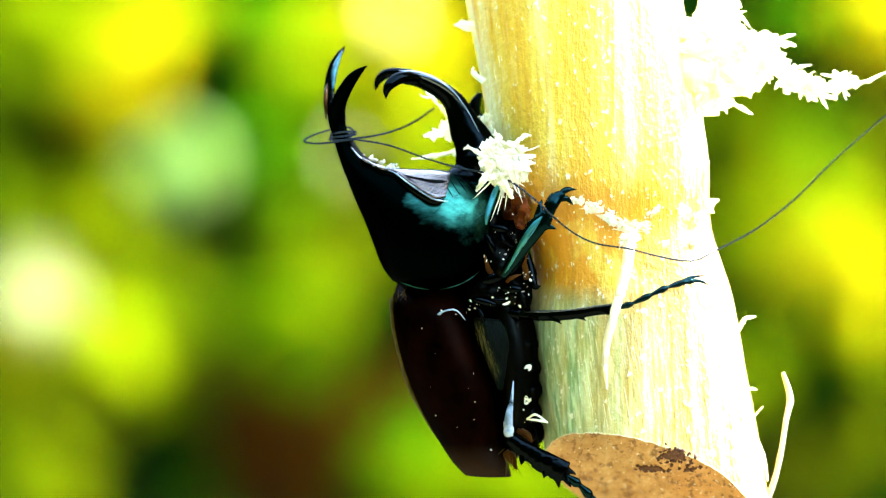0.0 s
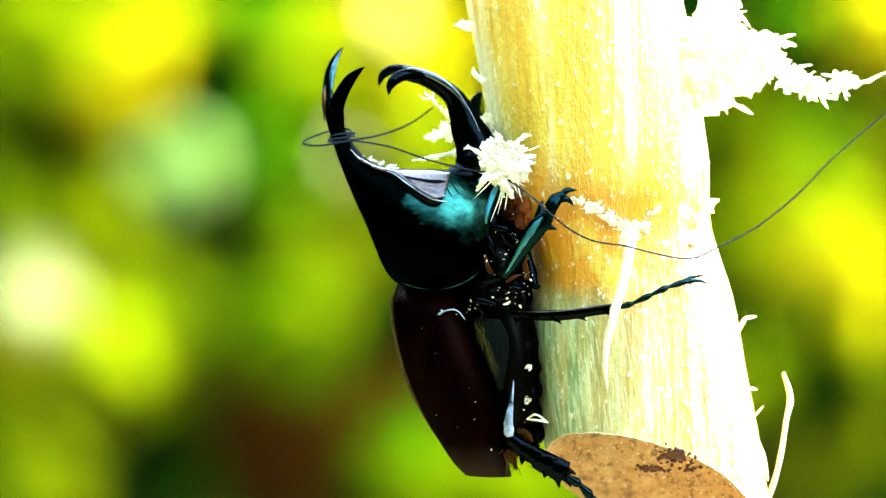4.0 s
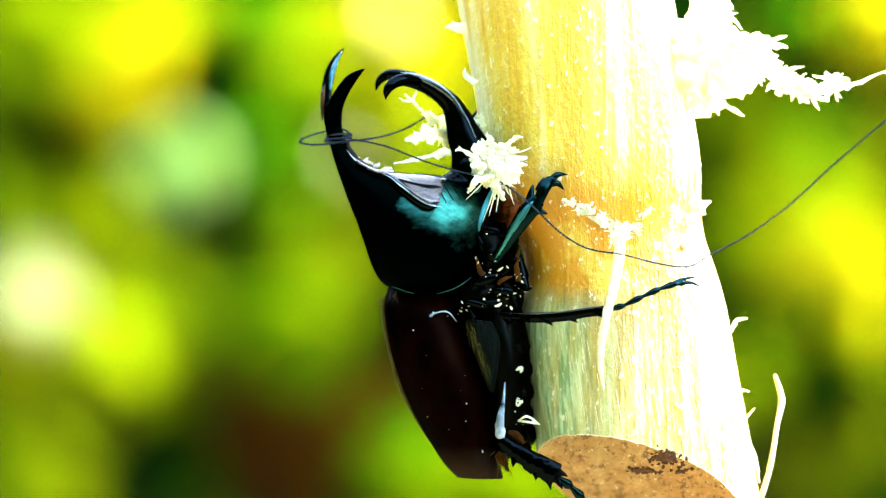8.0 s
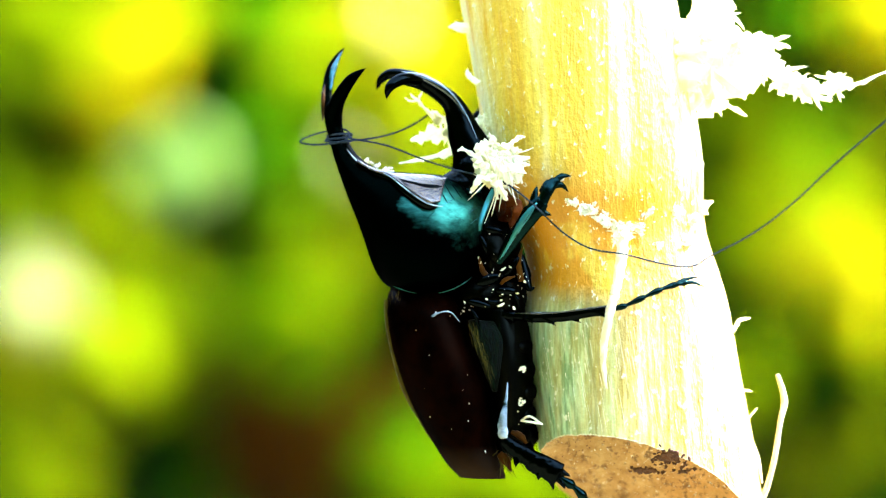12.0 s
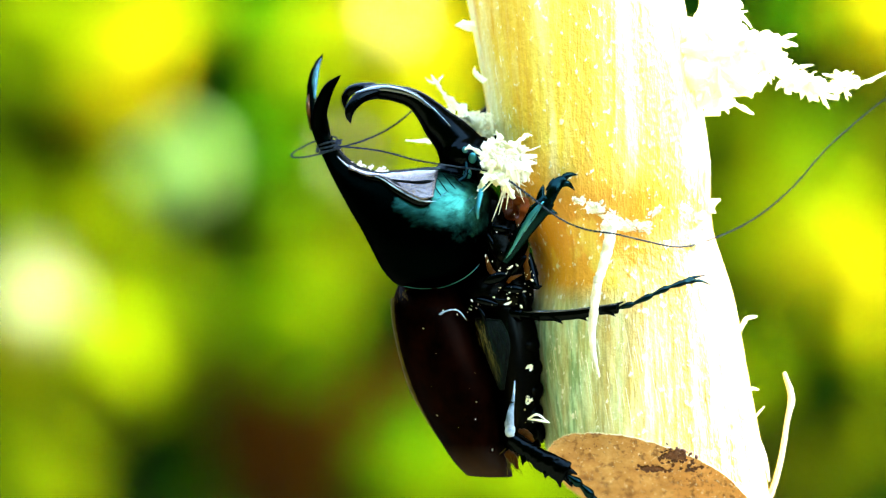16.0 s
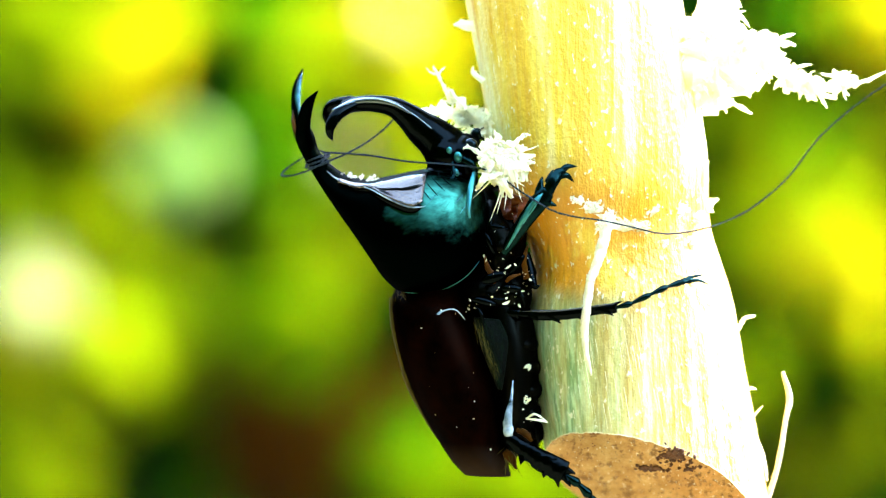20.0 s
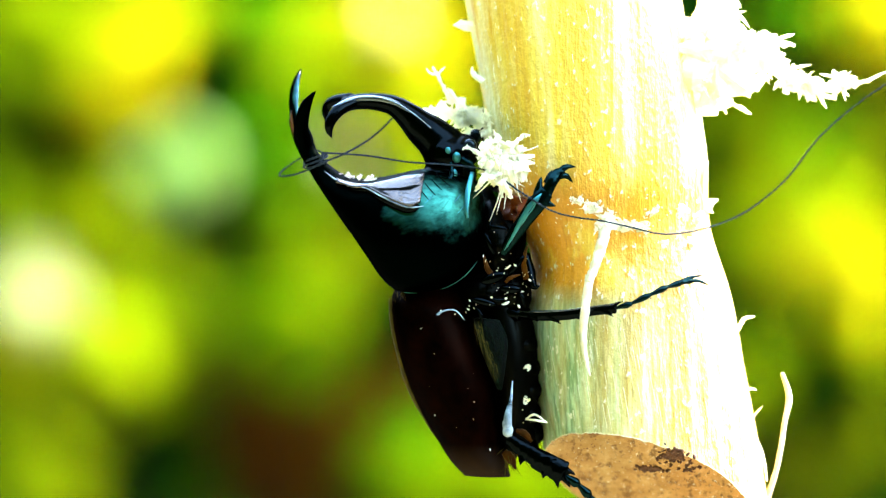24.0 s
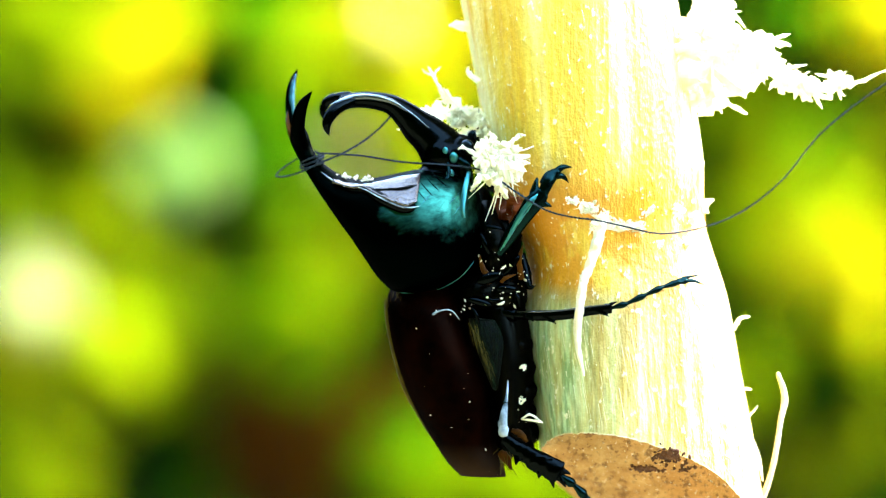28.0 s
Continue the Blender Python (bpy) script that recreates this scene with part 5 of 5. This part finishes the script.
    tarsus(mid, [(23.93, -16.6, -8.21), (26.12, -16.6, -7.59), (28.65, -16.2, -6.42), (31.04, -15.4, -5.33), (33.30, -14.2, -4.63), (34.68, -13.4, -4.40)], 0.4, o)
    claws(mid, ([(32.64, -14.8, -4.86), (34.45, -13.4, -4.01), (36.8, -12.0, -3.6)], 0.32), ([(33.12, -14.6, -4.71), (35.52, -12.8, -4.41), (37.4, -11.8, -5.15)], 0.32), o)
    # hooked far middle leg between belly and stalk
    o3 = Vector((11.19, -8, -4.68))
    bm = tube(fresh(), [(9.60, -8, -2.30), (11.58, -8.6, -2.14), (12.52, -9, -3.88)], [1.0, 1.0, 0.8], 16, 12)
    hook = part("middle_leg", bm, BELLY, beetle, "black hooked middle leg on the far side", origin=o3)
    bm = tube(fresh(), [(11.56, -9.6, -0.71), (12.18, -10, -3.08), (12.48, -10.6, -4.50), (12.95, -11, -5.29), (13.65, -11.4, -5.13)], [0.7, 0.8, 0.7, 0.45, 0.05], 22, 12)
    part("tibia", bm, HORN, hook, origin=o3)
    # hind leg; thigh and knee are painted pale for their glints
    o = Vector((9.48, -11, -26.37))
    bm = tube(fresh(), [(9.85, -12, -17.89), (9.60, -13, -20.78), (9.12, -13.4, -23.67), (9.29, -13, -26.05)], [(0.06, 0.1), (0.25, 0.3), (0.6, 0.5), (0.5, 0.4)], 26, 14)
    hind = part("hind_leg", bm, PALE_GLINT, beetle, "hind thigh painted pale as a glint, with spiny shin reaching the cut end", origin=o)
    bm = fresh()
    tube(bm, [(9.15, -11.5, -26.35), (11.51, -11.8, -28.07), (14.26, -12.2, -29.71), (17.02, -12.4, -31.27)], [(0.9, 0.8), (1.2, 0.9), (1.5, 1.0), (1.75, 1.0)], 26, 14, 0.1)
    for a, c in (((12.69, -12, -30.03), (13.47, -12.4, -31.27)), ((15.83, -12.4, -31.59), (16.22, -12.8, -33.61)), ((17.02, -12.4, -30.80), (18.74, -12.8, -31.57)), ((11.12, -12, -29.09), (10.87, -12.4, -30.33)), ((17.02, -12.4, -31.83), (17.95, -12.8, -33.46)), ((14.26, -12.4, -30.80), (14.02, -12.6, -32.21)), ((11.51, -12, -28.30), (12.92, -12.4, -27.49)), ((15.05, -12.4, -29.46), (16.37, -12.8, -29.21))):
        spike(bm, a, c, 0.6)
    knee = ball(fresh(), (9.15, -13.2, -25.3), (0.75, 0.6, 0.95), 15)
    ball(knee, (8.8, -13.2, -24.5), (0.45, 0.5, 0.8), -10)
    part("knee", knee, PALE_GLINT, hind, "knee painted pale as a glint", origin=o, fuse=0.12, ease=3)
    part("tibia", bm, HORN, hind, "stout toothed hind shin", origin=o, fuse=0.17, ease=3)
    tarsus(hind, [(17.17, -12.6, -31.58), (18.98, -12.6, -32.84), (20.56, -12.4, -34.43), (21.91, -12, -36.03), (23.35, -11.6, -37.79)], 0.6, o, 4)
    return fore, far


fore_leg, far_leg = legs()


# ---- the thread ----
thread = thing("thread", (-13.90, -4, 15.66), "dark slate-blue thread tied round the horn and trailing past the stalk", "thread")


def bound_thread():
    """The turns round the horn, the standing loop and the short end: they ride with the horn."""
    made = []
    for k, dz in enumerate((-0.45, 0.0, 0.4)):
        c = Vector((-14.22, -4, 15.90)) + Vector((0.1 * k, 0, dz))
        ring = [c + Vector((math.cos(a) * 1.75, math.sin(a) * 2.3, 0.22 * math.sin(a + k))) for a in [i * math.tau / 12 for i in range(13)]]
        made.append(part("turn", ply(fresh(), ring, 0.17), THREAD, thread, origin=THORAX))
    loop = [(-12.88, -7, 15.50), (-15.03, -7, 15.03), (-17.68, -6, 14.81), (-19.46, -5, 15.16), (-18.38, -4, 15.98), (-15.37, -3, 16.97), (-13.26, -4, 17.10), (-12.58, -6, 16.33), (-13.20, -7, 15.50)]
    made.append(part("loop", ply(fresh(), loop, 0.16), THREAD, thread, "standing loop of thread", origin=THORAX))
    end = [(-13.06, -6, 15.45), (-9.89, -5, 15.87), (-6.72, -3, 16.73), (-3.93, -1, 18.07), (-1.29, 1, 19.98)]
    made.append(part("short_end", ply(fresh(), end, 0.16), THREAD, thread, "short end of the thread", origin=THORAX))
    return made


bound = bound_thread()
RAISED = spline([(-12.84, -9, 15.45), (-7.44, -10, 14.48), (-1.89, -12, 12.46), (3.61, -13.2, 10.99), (8.29, -14.6, 10.00), (12.57, -17.2, 6.95), (16.89, -16.6, 3.05), (20.81, -16.4, 0.86), (25.45, -17.8, 0.08), (30.26, -15.2, -1.10), (34.76, -12, -1.66), (38.48, -7, -0.16), (44.28, -6, 2.87), (49.85, -6, 7.25), (55.03, -6, 12.42), (62.43, -6, 18.79), (68.96, -6, 23.57)], 49)
LOWERED = spline([(-16.96, -9, 13.47), (-10.60, -10, 13.05), (-5.05, -12, 12.14), (1.26, -13.2, 11.70), (6.57, -14.6, 10.79), (10.62, -16.4, 8.04), (14.92, -17.4, 5.39), (18.46, -16.6, 4.46), (21.93, -17.8, 3.98), (26.30, -16.2, 3.05), (31.11, -14, 2.12), (37.52, -7, 3.10), (43.08, -6, 5.49), (48.50, -6, 10.0), (53.1, -6, 15.9), (60.20, -6, 21.9), (68.96, -6, 27.4)], 49)


def thread_pieces():
    made = []
    for i in range(48):
        length = max((Vector(RAISED[i + 1]) - Vector(RAISED[i])).length, (Vector(LOWERED[i + 1]) - Vector(LOWERED[i])).length) * 1.04
        o = ORIGIN[thread.name]
        bm = ply(fresh(), [o + Vector((length * s, 0, 0)) for s in (-0.5, -0.17, 0.17, 0.5)], 0.15)
        made.append(part("strand", bm, THREAD, thread))
    return made


strands = thread_pieces()


# ---- loose crumbs of cane and glint specks ----
def crumbs():
    rng = random.Random(61)
    root = thing("crumbs_and_glints", (8.34, -13, -7.79), "tiny white cane crumbs and glint specks on the beetle", "crumbs", kind="stuff")
    bm = fresh()
    # part of these white specks paint glints on the breast and joints
    for c, reach, count in (((8.33, -13.8, -2.28), (2.6, 3.4), 18), ((9.52, -13.6, -6.6), (2.8, 2.2), 15), ((11.92, -11.6, -4.8), (0.9, 3.4), 12), ((4.81, -12.4, -8.20), (2.6, 1.4), 9), ((9.6, -13.4, 2.2), (1.4, 2.2), 7), ((11.12, -11.5, -23.98), (1, 3), 4)):
        for _ in range(count):
            p = Vector(c) + Vector((rng.gauss(0, 0.5) * reach[0], rng.gauss(0, 0.2), rng.gauss(0, 0.5) * reach[1]))
            s = 0.05 + 0.2 * rng.random() ** 3
            chip(bm, p, (s * rng.uniform(0.8, 2.4), s * 0.6, s * 0.9), rng)
    part("crumb", bm, FIBRE, root, smooth=False, kind="stuff")
    return root


crumbs_and_glints = crumbs()


# ---- what moves ----
def motions():
    # millimetres right and up from the first pose, degrees clockwise
    sway = [
        (0, 0, 0), (0.5, -0.68, -0.25), (1, -0.62, -0.12), (1.5, 0.12, 0), (2, 0.25, 0), (2.5, -1.11, -0.24), (3, 0, 0), (3.5, 0, 0),
        (5.5, 0.25, 0.06), (6, -0.86, -0.12), (6.5, -0.37, -0.12), (7, -0.12, 0), (7.5, 0.12, 0), (8, -1.17, -0.25), (8.5, -0.18, 0),
        (9, -0.12, -0.12), (9.5, -0.37, 0), (10, -0.98, -0.37), (10.5, 0, 0), (11, -0.25, -0.12), (11.5, -0.49, -0.12), (12, -0.8, -0.24),
        (12.5, 0.37, 0), (14.5, 0.25, 0), (15, -0.37, -0.12), (15.5, -0.74, -0.24), (16, 0.19, 0), (16.5, 0, 0), (17, -0.37, -0.12),
        (17.5, -0.62, -0.12), (18, 0.25, 0), (18.5, -0.12, 0), (19, -0.86, -0.13), (19.5, 0, 0), (20, -0.06, 0.06), (20.5, 0, 0.12),
        (21, -0.92, -0.19), (21.5, 0.43, 0.12), (23.5, 0.49, 0.24), (24, -0.12, 0), (24.5, -0.49, 0.12), (25, -0.12, 0), (25.5, 0.49, 0.25),
        (26, -0.49, 0), (26.5, -0.37, 0), (27, 0, 0.12), (27.5, 0.25, 0), (28, -0.74, 0),
    ]
    shield = [
        (0, 0, 0, 0), (0.5, -0.14, 0.06, -0.2), (1, -0.09, 0.03, -0.35), (1.5, -0.04, -0.01, -0.49), (2, -0.07, -0.01, -0.64),
        (2.5, -0.21, 0.12, -0.6), (3, -0.05, -0.01, -0.76), (3.5, 0.05, 0.01, -0.8), (5.5, 0.05, -0.07, -1.26), (6, -0.01, 0.02, -1.46),
        (6.5, -0.01, 0.02, -1.46), (7, 0.05, -0.14, 0.37), (7.5, -0.13, -0.5, 2.59), (8, -0.11, -0.45, 1.84), (8.5, -0.15, -0.59, 1.67),
        (9, -0.16, -0.41, 1.33), (9.5, -0.28, -0.33, 1.23), (10, -0.26, -0.06, 1.2), (10.5, -0.1, -0.22, 1.3), (11, -0.3, -0.07, 2.54),
        (11.5, -0.45, -0.27, 2.19), (12, -0.35, -0.41, 1.7), (12.5, -0.33, -0.39, 1.61), (14.5, -0.52, 0.13, -3.07), (15, -0.54, 0.17, -3.69),
        (15.5, -0.52, 0.48, -4.57), (16, -0.37, 0.22, -5.56), (16.5, -0.35, -0.05, -6.24), (17, -0.29, -0.69, -6.62), (17.5, -0.27, -0.2, -8.17),
        (18, -0.31, -0.12, -9.79), (18.5, -0.29, -0.09, -10.44), (19, -0.41, -0.02, -10.54), (19.5, -0.32, -0.09, -10.6), (20, -0.3, -0.15, -10.62),
        (20.5, -0.41, -0.19, -10.66), (21, -0.47, -0.02, -10.66), (21.5, -0.34, -0.16, -10.62), (23.5, -0.4, -0.17, -10.57),
        (24, -0.51, -0.08, -10.67), (24.5, -0.37, -0.13, -10.62), (25, -0.47, -0.07, -10.75), (25.5, -0.4, -0.2, -10.53), (26, -0.44, -0.08, -10.66),
        (26.5, -0.47, -0.13, -10.58), (27, -0.4, -0.1, -10.79), (27.5, -0.37, -0.08, -10.59), (28, -0.32, -0.09, -10.87),
    ]
    nod = [
        (0, 0, 0, 0), (0.5, -0.19, 0.07, 0.74), (1, -0.18, 0.05, 1.2), (1.5, -0.17, 0.02, 1.26), (2, -0.23, 0.03, 2.01), (2.5, -0.36, 0.15, 1.99),
        (3, -0.25, 0.04, 2.03), (3.5, -0.15, 0.06, 2.33), (5.5, -0.27, 0.01, 2.86), (6, -0.38, 0.1, 3.35), (6.5, -0.38, 0.1, 3.37),
        (7, 0.14, -0.16, 3.41), (7.5, 0.52, -0.68, 4.72), (8, 0.35, -0.57, 3.77), (8.5, 0.27, -0.7, 3.64), (9, 0.17, -0.5, 2.3),
        (9.5, 0.03, -0.42, 2.46), (10, 0.04, -0.13, 2.33), (10.5, 0.22, -0.3, 3.9), (11, 0.34, -0.25, 5.35), (11.5, 0.1, -0.42, 4.23),
        (12, 0.08, -0.52, 4.06), (12.5, 0.08, -0.5, 2.3), (14.5, -1.3, 0.3, -7.04), (15, -1.48, 0.37, -14.48), (15.5, -1.69, 0.73, -18.04),
        (16, -1.79, 0.51, -16.59), (16.5, -1.95, 0.25, -13.77), (17, -1.98, -0.37, -19.71), (17.5, -2.37, 0.17, -24.75), (18, -2.82, 0.29, -27.96),
        (18.5, -2.97, 0.33, -28.61), (19, -3.12, 0.4, -27.54), (19.5, -3.04, 0.33, -26.23), (20, -3.03, 0.27, -24.52), (20.5, -3.15, 0.23, -24.05),
        (21, -3.21, 0.4, -23.38), (21.5, -3.07, 0.26, -23.56), (23.5, -3.12, 0.25, -22.89), (24, -3.25, 0.34, -22.99), (24.5, -3.1, 0.29, -22.64),
        (25, -3.24, 0.35, -22.22), (25.5, -3.1, 0.22, -22.6), (26, -3.18, 0.34, -22.27), (26.5, -3.19, 0.29, -22.08), (27, -3.17, 0.32, -21.96),
        (27.5, -3.09, 0.34, -21.99), (28, -3.12, 0.33, -21.89),
    ]
    grip = [
        (0, 0, 0), (0.5, -0.05, 0.01), (1, 0.04, -0.04), (1.5, 0.01, -0.08), (2, 0.04, -0.04), (2.5, 0.05, 0.04), (3, -0.04, -0.16), (3.5, 0, -0.12),
        (5.5, 0.12, -0.06), (6, 0.04, 0), (6.5, 0.08, 0), (7, -0.12, 1.77), (7.5, -0.28, 2.71), (8, -0.06, 2.34), (8.5, -0.19, 2.3),
        (9, -0.21, 2.42), (9.5, -0.37, 2.38), (10, -0.33, 2.55), (10.5, -0.28, 2.55), (11, -0.41, 2.95), (11.5, 0.12, 2.3), (12, 0.11, 2.13),
        (12.5, -0.04, 2.06), (14.5, 0.08, 2.14), (15, 0, 2.05), (15.5, -0.16, 2.17), (16, 0.02, 2.06), (16.5, -0.16, 2.87), (17, 0.05, 3.16),
        (17.5, -0.03, 3.24), (18, -0.12, 3.28), (18.5, 0.08, 3.16), (19, 0.04, 3.17), (19.5, 0.08, 3.16), (20, 0.14, 3.14), (20.5, 0.08, 3.08),
        (21, 0.02, 3.23), (21.5, 0.11, 3.08), (23.5, 0.09, 3.09), (24, 0.04, 3.16), (24.5, 0.08, 3.08), (25, 0.04, 3.16), (25.5, 0.09, 3.08),
        (26, 0.08, 3.16), (26.5, 0.08, 3.12), (27, 0.08, 3.16), (27.5, 0.12, 3.12), (28, 0.13, 3.12),
    ]
    times = [r[0] for r in sway]

    def swayed(i, p):
        """The pose of a still thing carried by the swaying stalk."""
        q = place(p)
        return pose(q.x + sway[i][1] * MM, q.y, q.z + sway[i][2] * MM)

    for ob in (cane_stick, beetle, crumbs_and_glints):
        walk(ob, [(t, swayed(i, ORIGIN[ob.name])) for i, t in enumerate(times)])

    def within(ob, table, base):
        o = (ORIGIN[ob.name] - base) * MM
        return [(t, pose(o.x + x * MM, o.y, o.z + z * MM)) for t, x, z in table]

    base = ORIGIN[beetle.name]

    def tilted(r):
        """The shield also turns a little towards the eye as it sinks."""
        f = max(0.0, min(1.0, -r[3] / 10.7))
        return Vector((r[1] + 1.4 * f, -2.5, r[2] + 0.5 * f)), (6 * f, r[3] - 3.0 * f, -9 * f)

    def set_on(p, at):
        """Poses of a piece that rides on the shield, from its rest place p."""
        return [(r[0], pose(*((p + tilted(r)[0] + Vector((s[1] * at, 0, s[2] * at))) * MM), *tilted(r)[1])) for r, s in zip(shield, sway)]

    walk(thorax, set_on(THORAX - base, 0))
    q = NECK - base
    walk(skull, [(t, pose((q.x + x) * MM, (q.y - 2.5) * MM, (q.z + z + min(0.4, max(0.0, -0.02 * a))) * MM, min(12.0, max(0.0, -0.5 * a)), a, max(-12.0, min(0.0, 0.5 * a)))) for t, x, z, a in nod])
    walk(fore_leg, within(fore_leg, grip, base))
    walk(far_leg, within(far_leg, [(t, 0.5 * z, -0.9 * z) for t, x, z in grip], base))
    # how far the horn has sunk, 0 to 1, draws the thread along
    sunk = [max(-0.15, min(1.0, -r[3] / 10.9)) for r in shield]
    o = ORIGIN[thread.name]
    for ob in bound:
        walk(ob, set_on(THORAX - o, 1))
    for k, ob in enumerate(strands):
        keys = []
        for i, t in enumerate(times):
            ends = []
            for j in (k, k + 1):
                a, b = Vector(RAISED[j]), Vector(LOWERED[j])
                free = min(1.0, max(0.0, (a.x - 38) / 25))
                p = a.lerp(b, sunk[i]) + Vector((sway[i][1], 0, sway[i][2])) * (1 - free)
                ends.append((p - o) * MM)
            way = (ends[1] - ends[0]).to_track_quat("X", "Z").to_matrix().to_4x4()
            keys.append((t, Matrix.Translation((ends[0] + ends[1]) / 2) @ way))
        walk(ob, keys)
    # the hanging strip is pushed aside and swings; the plume is bent up by the head
    strip = ((0, 0, 0, 0), (6.5, -0.1, 0.2, 0), (7.5, -0.2, 0.4, -2), (12.5, -0.2, 0.4, -2), (14.5, -2.7, 1.7, 3), (17, -2.9, 1.7, 4), (18, -3.2, 1.8, 6), (28, -3.4, 1.8, 7))
    plume = ((0, 0, 0, 0), (6.5, 0, 0, -2), (7.5, -1.5, 0, -2), (12.5, -1, 0, -2), (14.5, 0.3, 0.5, 6), (15.5, -0.5, 0.6, 10), (17, -0.6, 0.8, 11), (18, -0.7, 1.3, 15), (28, -0.7, 1.3, 15))

    def between(table, t):
        for a, b in zip(table, table[1:]):
            if t <= b[0]:
                f = (t - a[0]) / (b[0] - a[0])
                return [u + (v - u) * f for u, v in zip(a, b)]
        return table[-1]

    hinge = (ORIGIN[strip_tail.name] - ORIGIN[fibre_strip.name]) * MM
    walk(strip_tail, [(r[0], pose(*hinge, 0, 4.3 * r[1], 0)) for r in strip])
    for ob, table in ((fibre_strip, strip), (fibre_plume, plume)):
        keys = []
        for i, t in enumerate(times):
            _, x, z, turn = between(table, t)
            q = place(ORIGIN[ob.name])
            keys.append((t, pose(q.x + (x + sway[i][1]) * MM, q.y, q.z + (z + sway[i][2]) * MM, 0, turn, 0)))
        walk(ob, keys)


motions()
